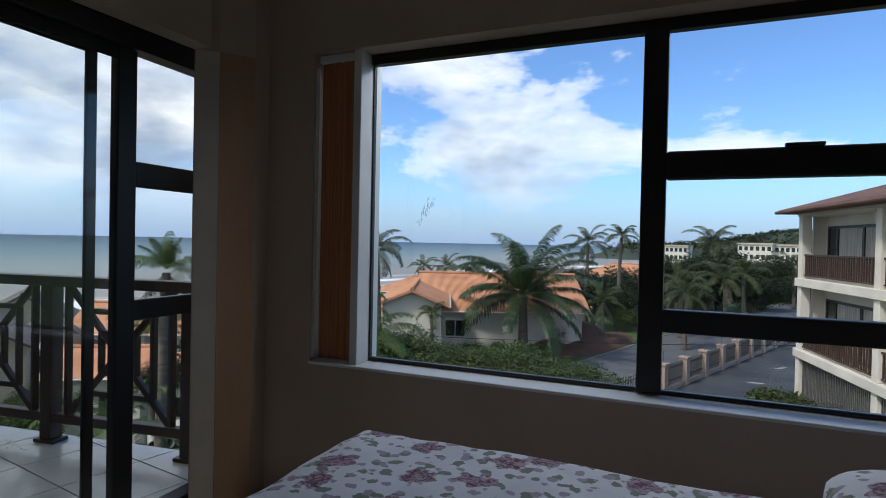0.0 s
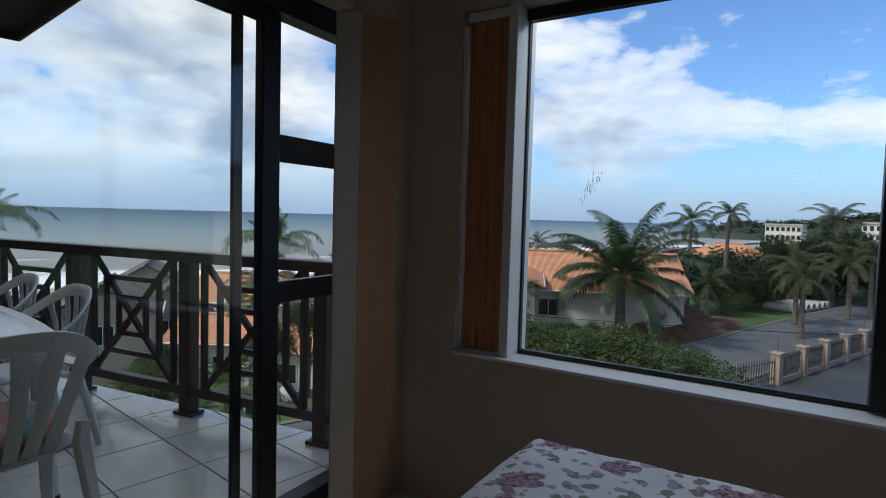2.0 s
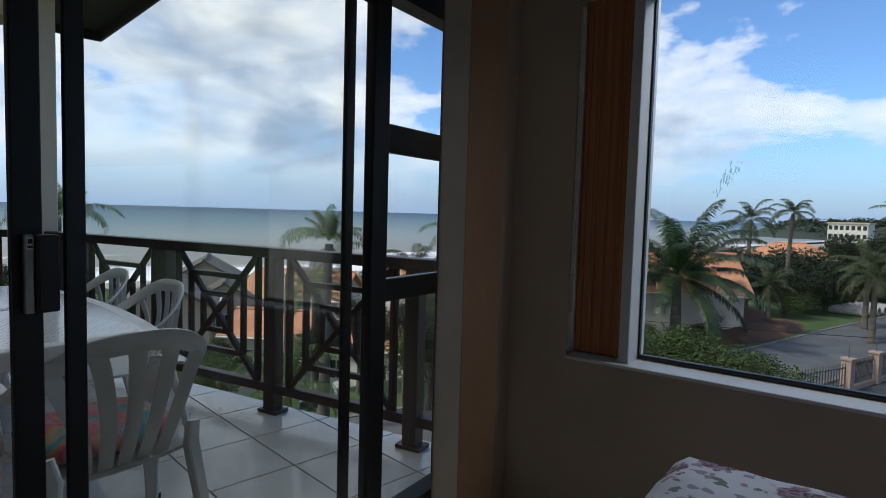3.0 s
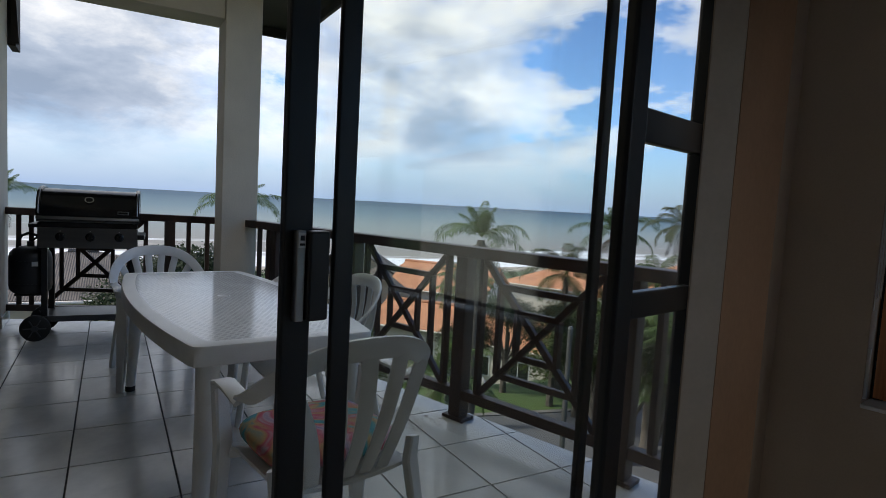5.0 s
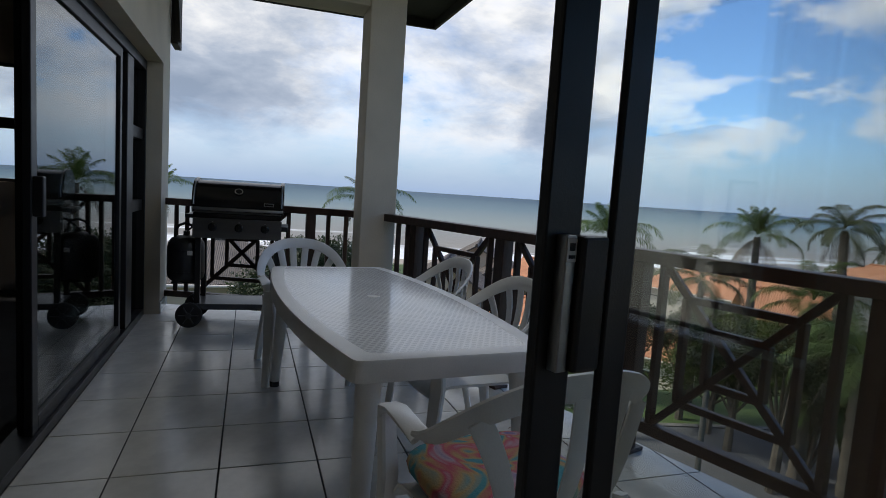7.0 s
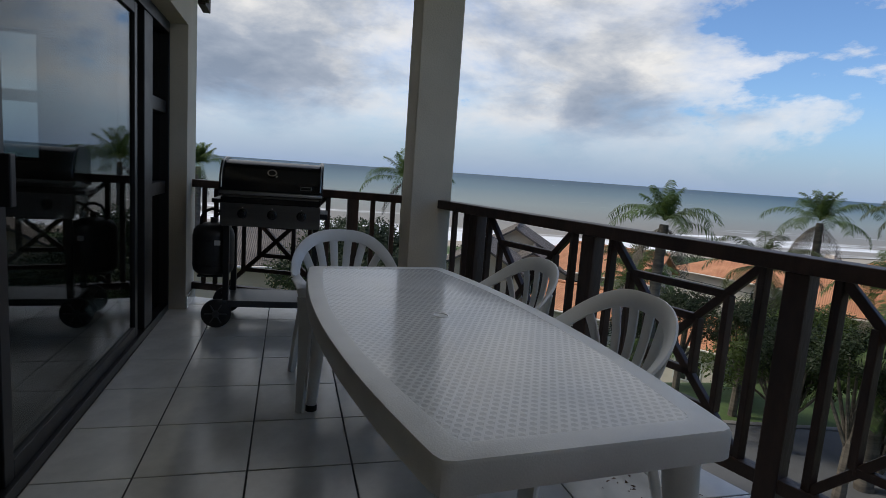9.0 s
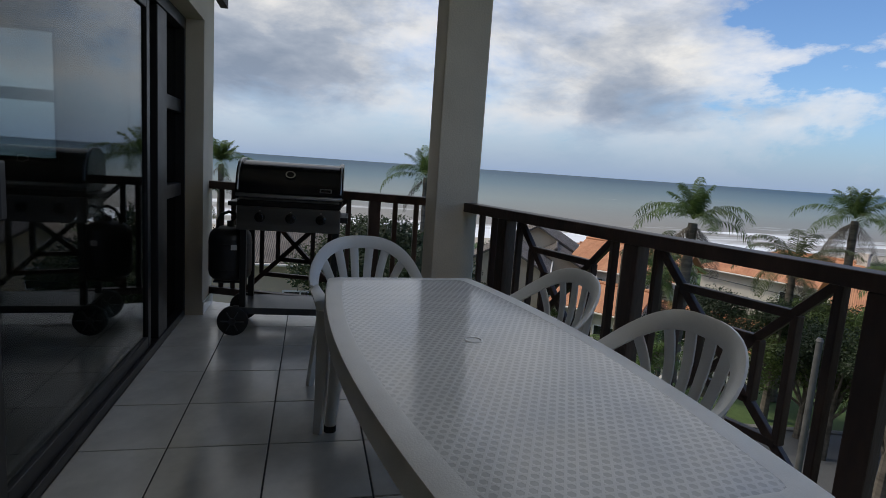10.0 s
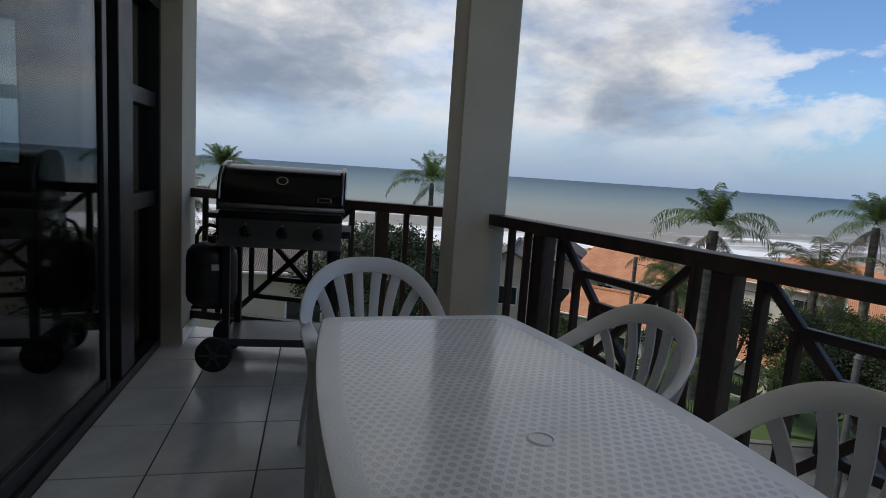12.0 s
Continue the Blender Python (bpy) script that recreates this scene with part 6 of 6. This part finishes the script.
def pipe(m, length, r, label):
    bm = bmesh.new()
    n = 20
    rings = []
    for rr, x in ((r, 0), (r, length), (r * 0.82, length), (r * 0.82, 0)):
        rings.append([bm.verts.new((x, math.cos(2 * math.pi * k / n) * rr, r + math.sin(2 * math.pi * k / n) * rr)) for k in range(n)])
    for a, b in zip(rings, rings[1:] + rings[:1]):
        for k in range(n):
            bm.faces.new((a[k], a[(k + 1) % n], b[(k + 1) % n], b[k]))
    return solid("concrete_pipe", bm, M_CONCRETE, label, "pipe", m, group="concrete pipes", smooth=True)


soil_heap()
for k in range(4):
    pipe(pose(-17.23 + 0.119 * k, 10.35 + 0.403 * k, -5.6, 0, 0, 150), 1.8, 0.193, "pale concrete drain pipe lying on the lawn")
for k in range(7):
    pipe(pose(-8.6 + 0.24 * k, 52.0 + 0.9 * k, -5.6, 0, 0, 170), 2.4, 0.32, "pale concrete drain pipe stacked on the verge")


def street_pole():
    p = thing("street_pole", "grey steel pole beside the street", "pole", pose(-10.4, 9.2, -5.6))
    bm = bmesh.new()
    tube(bm, [(0, 0, 0), (0, 0, 4.2)], [0.065, 0.055], 10)
    part("shaft", bm, M_METAL_GREY, p, smooth=True)
    bm = bmesh.new()
    tube(bm, [(0, 0, 4.2), (0, 0, 4.26)], [0.07, 0.04], 10)
    part("cap", bm, M_METAL_GREY, p)


def overhead_cable():
    bm = bmesh.new()
    a, b = Vector((-26, 14.5, -2.35)), Vector((4, 34.5, -3.1))
    pts = [a.lerp(b, k / 20) + Vector((0, 0, -0.5 * (1 - (k / 10 - 1) ** 2))) for k in range(21)]
    tube(bm, pts, 0.014, 5)
    c = solid("overhead_cable", bm, M_CABLE, "thin black overhead cable strung across the street", "cable")
    for q in (a, b):
        bm = bmesh.new()
        tube(bm, [(q.x, q.y, ground_z(q.x, q.y) - 0.2), (q.x, q.y, q.z + 0.3)], 0.09, 8)
        part("cable_pole", bm, M_BARK, c)


def far_blocks():
    rnd = random.Random(4)
    for k, (x, y, w, z, fl) in enumerate([(-15.6, 240, 11, -0.2, 3), (-3.6, 246, 12, -0.5, 3), (-46, 250, 12, -1.4, 2), (30, 240, 26, -0.4, 3)]):
        t = thing("apartment_building", "distant pale apartment block with rows of windows", "apartment block", pose(x, y, -8, 0, 0, rnd.uniform(-8, 8)), group="distant apartment blocks")
        part("wall", boxes((-w / 2, w / 2, -5, 5, 0, 8 + z + 2.6)), M_HOUSE, t)
        part("roof", boxes((-w / 2 - 0.4, w / 2 + 0.4, -5.4, 5.4, 8 + z + 2.6, 8 + z + 3.2)), M_HOUSE_TAN, t)
        n = int(w / 1.7)
        for f in range(fl):
            for q in range(n):
                xx = -w / 2 + (q + 0.5) * w / n
                zz = 8 + z + 1.2 - f * 3.0
                part("window", boxes((xx - 0.55, xx + 0.55, -5.06, -4.9, zz - 0.75, zz + 0.75)), M_DARKPANE, t)
    bm = bmesh.new()
    n, m2 = 60, 10
    rows = []
    for j in range(m2 + 1):
        row = []
        for i in range(n + 1):
            x = -110 + 420 * i / n
            v = j / m2
            crest = 9 * math.exp(-((x + 6) / 42) ** 2) + 12 * math.exp(-((x - 130) / 90) ** 2) + 8
            crest *= 1 + 0.18 * noise.noise(Vector((x * 0.05, 1.3, 0))) + 0.10 * noise.noise(Vector((x * 0.25, 4.3, 0)))
            row.append(bm.verts.new((x, 330 + 90 * v, -7 + crest * math.sin(v * math.pi / 2) + 1.2 * noise.noise(Vector((x * 0.12, v * 9, 2))))))
        rows.append(row)
    for j in range(m2):
        for i in range(n):
            bm.faces.new((rows[j][i], rows[j][i + 1], rows[j + 1][i + 1], rows[j + 1][i]))
    solid("backdrop", bm, M_HILL, "low wooded hill behind the far apartment blocks", "hill", kind="structure", smooth=True)
    bm = bmesh.new()
    for _ in range(900):
        x = rnd.uniform(-110, 200)
        crest = 9 * math.exp(-((x + 6) / 42) ** 2) + 12 * math.exp(-((x - 130) / 90) ** 2) + 8
        v = rnd.random() ** 0.5
        clump(bm, (x, 330 + 90 * v, -6.5 + crest * math.sin(v * math.pi / 2)), rnd.uniform(2, 4), rnd, 14, 1.1)
    solid("far_woods", bm, M_LEAF_DARK, "distant dark green woods on the hill", "woods", kind="stuff")


street_pole()
overhead_cable()
far_blocks()


def drive_markings():
    for x, y, w, l, a in ((-1.95, 33.1, 0.16, 1.1, 10), (-0.95, 38.1, 0.14, 1.1, 60)):
        bm = bmesh.new()
        rnd = random.Random(int(x * 10))
        n = 14
        ring = [(math.cos(2 * math.pi * k / n) * l * 0.5 * rnd.uniform(0.6, 1.1), math.sin(2 * math.pi * k / n) * w * rnd.uniform(0.5, 1.1)) for k in range(n)]
        prism(bm, ring, 0.0, 0.006)
        solid("road_marking", bm, M_CONCRETE, "worn white paint mark on the dark drive", "marking", pose(x, y, -5.53, 0, 0, a), kind="structure")


def dune_bush():
    """Low coastal bush between the houses and the beach."""
    rnd = random.Random(21)
    bm = bmesh.new()
    for k in range(130):
        d, q = rnd.uniform(66, 100), rnd.uniform(-70, 150)
        x, y = SEAWARD.x * d + SEAWARD.y * q, SEAWARD.y * d - SEAWARD.x * q
        clump(bm, (x, y, ground_z(x, y) + 0.9), rnd.uniform(0.8, 1.8), rnd, 160, 0.14)
    solid("dune_bush", bm, M_LEAF_DARK, "low dark coastal bush above the beach", "bush", kind="stuff")


drive_markings()
dune_bush()


# ---- balcony floor, tile by tile ----
def clip_poly(poly, px, py, nx, ny):
    """Keeps the part of a flat polygon on the side that the normal points to."""
    out = []
    for k, a in enumerate(poly):
        b = poly[(k + 1) % len(poly)]
        da, db = (a[0] - px) * nx + (a[1] - py) * ny, (b[0] - px) * nx + (b[1] - py) * ny
        if da >= 0:
            out.append(a)
        if (da < 0) != (db < 0):
            f = da / (da - db)
            out.append((a[0] + (b[0] - a[0]) * f, a[1] + (b[1] - a[1]) * f))
    return out


def slab(bm, poly, z0, z1, chamfer=0.0):
    c = [sum(p[k] for p in poly) / len(poly) for k in (0, 1)]
    shrink = lambda p: (p[0] + (c[0] - p[0]) * chamfer, p[1] + (c[1] - p[1]) * chamfer)
    low = [bm.verts.new((*p, z0)) for p in poly]
    mid = [bm.verts.new((*p, z1 - 0.0015)) for p in poly]
    top = [bm.verts.new((*shrink(p), z1)) for p in poly]
    n = len(poly)
    for a, b in ((low, mid), (mid, top)):
        for k in range(n):
            bm.faces.new((a[k], a[(k + 1) % n], b[(k + 1) % n], b[k]))
    bm.faces.new(top)
    bm.faces.new(low[::-1])


def balcony_floor():
    out_n = Vector((-RAIL_DIR.y, RAIL_DIR.x, 0))
    if out_n.y > 0:
        out_n = -out_n
    edge = RAIL_A - out_n * 0.11
    w_a, w_b = Vector((-7.22, -0.5, 0)), Vector((-6.50, 1.30, 0))
    w_n = Vector((w_b.y - w_a.y, -(w_b.x - w_a.x), 0)).normalized()
    r0 = ROOM @ Vector((-0.125, 0, 0))
    rn = -(ROOM.to_3x3() @ Vector((1, 0, 0)))
    cuts = [(edge.x, edge.y, out_n.x, out_n.y), (w_a.x, w_a.y, w_n.x, w_n.y), (r0.x, r0.y, rn.x, rn.y), (0, -0.618, 0, 1)]

    def cut(poly, grow=0.0):
        for px, py, nx, ny in cuts:
            poly = clip_poly(poly, px - nx * grow, py - ny * grow, nx, ny) if poly else poly
        return poly

    bm = bmesh.new()
    slab(bm, cut([(-8, -0.7), (-1, -0.7), (-1, 3), (-8, 3)], 0.006), -0.22, -0.004)
    fl = solid("balcony_floor", bm, M_GROUT, "white ceramic balcony tiles with dark joints", "floor", kind="structure")
    TX, T, G = 0.4435, 0.4075, 0.0035
    shared = None
    for i in range(-6, 14):
        for j in range(-3, 8):
            x, y = -5.612 + i * TX, 0.125 + j * T
            full = [(x + G, y + G), (x + TX - G, y + G), (x + TX - G, y + T - G), (x + G, y + T - G)]
            poly = cut(full)
            if len(poly) < 3:
                continue
            area = abs(sum(poly[k - 1][0] * p[1] - p[0] * poly[k - 1][1] for k, p in enumerate(poly))) / 2
            if area < 0.002:
                continue
            whole = len(poly) == 4 and abs(area - (T - 2 * G) * (TX - 2 * G)) < 1e-6
            if whole and shared:
                ob = new("tile", shared)
            else:
                bm = bmesh.new()
                slab(bm, [(p[0] - x, p[1] - y) for p in poly], -0.006, 0.0, 0.008)
                me = mesh_of("tile", bm, M_TILE)
                ob = new("tile", me)
                if whole:
                    shared = me
            ob.parent = fl
            ob.matrix_basis = Matrix.Translation((x, y, 0))


balcony_floor()


def debris():
    """Dry leaf bits swept together near the posts."""
    rnd = random.Random(5)
    bm = bmesh.new()
    for k in range(60):
        cx, cy = ((-3.85, 1.72), (-4.05, 1.62), (-3.7, 1.85))[k % 3]
        x, y, a, s = cx + rnd.gauss(0, 0.09), cy + rnd.gauss(0, 0.07), rnd.random() * 6.28, rnd.uniform(0.004, 0.011)
        vs = [bm.verts.new((x + math.cos(a + q) * s * w, y + math.sin(a + q) * s * w, z)) for q, w, z in ((0, 1, 0.001), (1.5, 0.5, 0.004), (3.1, 1.1, 0.001), (4.6, 0.5, 0.003))]
        bm.faces.new(vs)
        bm.faces.new([bm.verts.new(v.co - Vector((0, 0, 0.001))) for v in vs][::-1])
    solid("leaf_litter", bm, M_SOIL, "scattered dry leaf bits on the balcony tiles", "litter", kind="stuff")


debris()
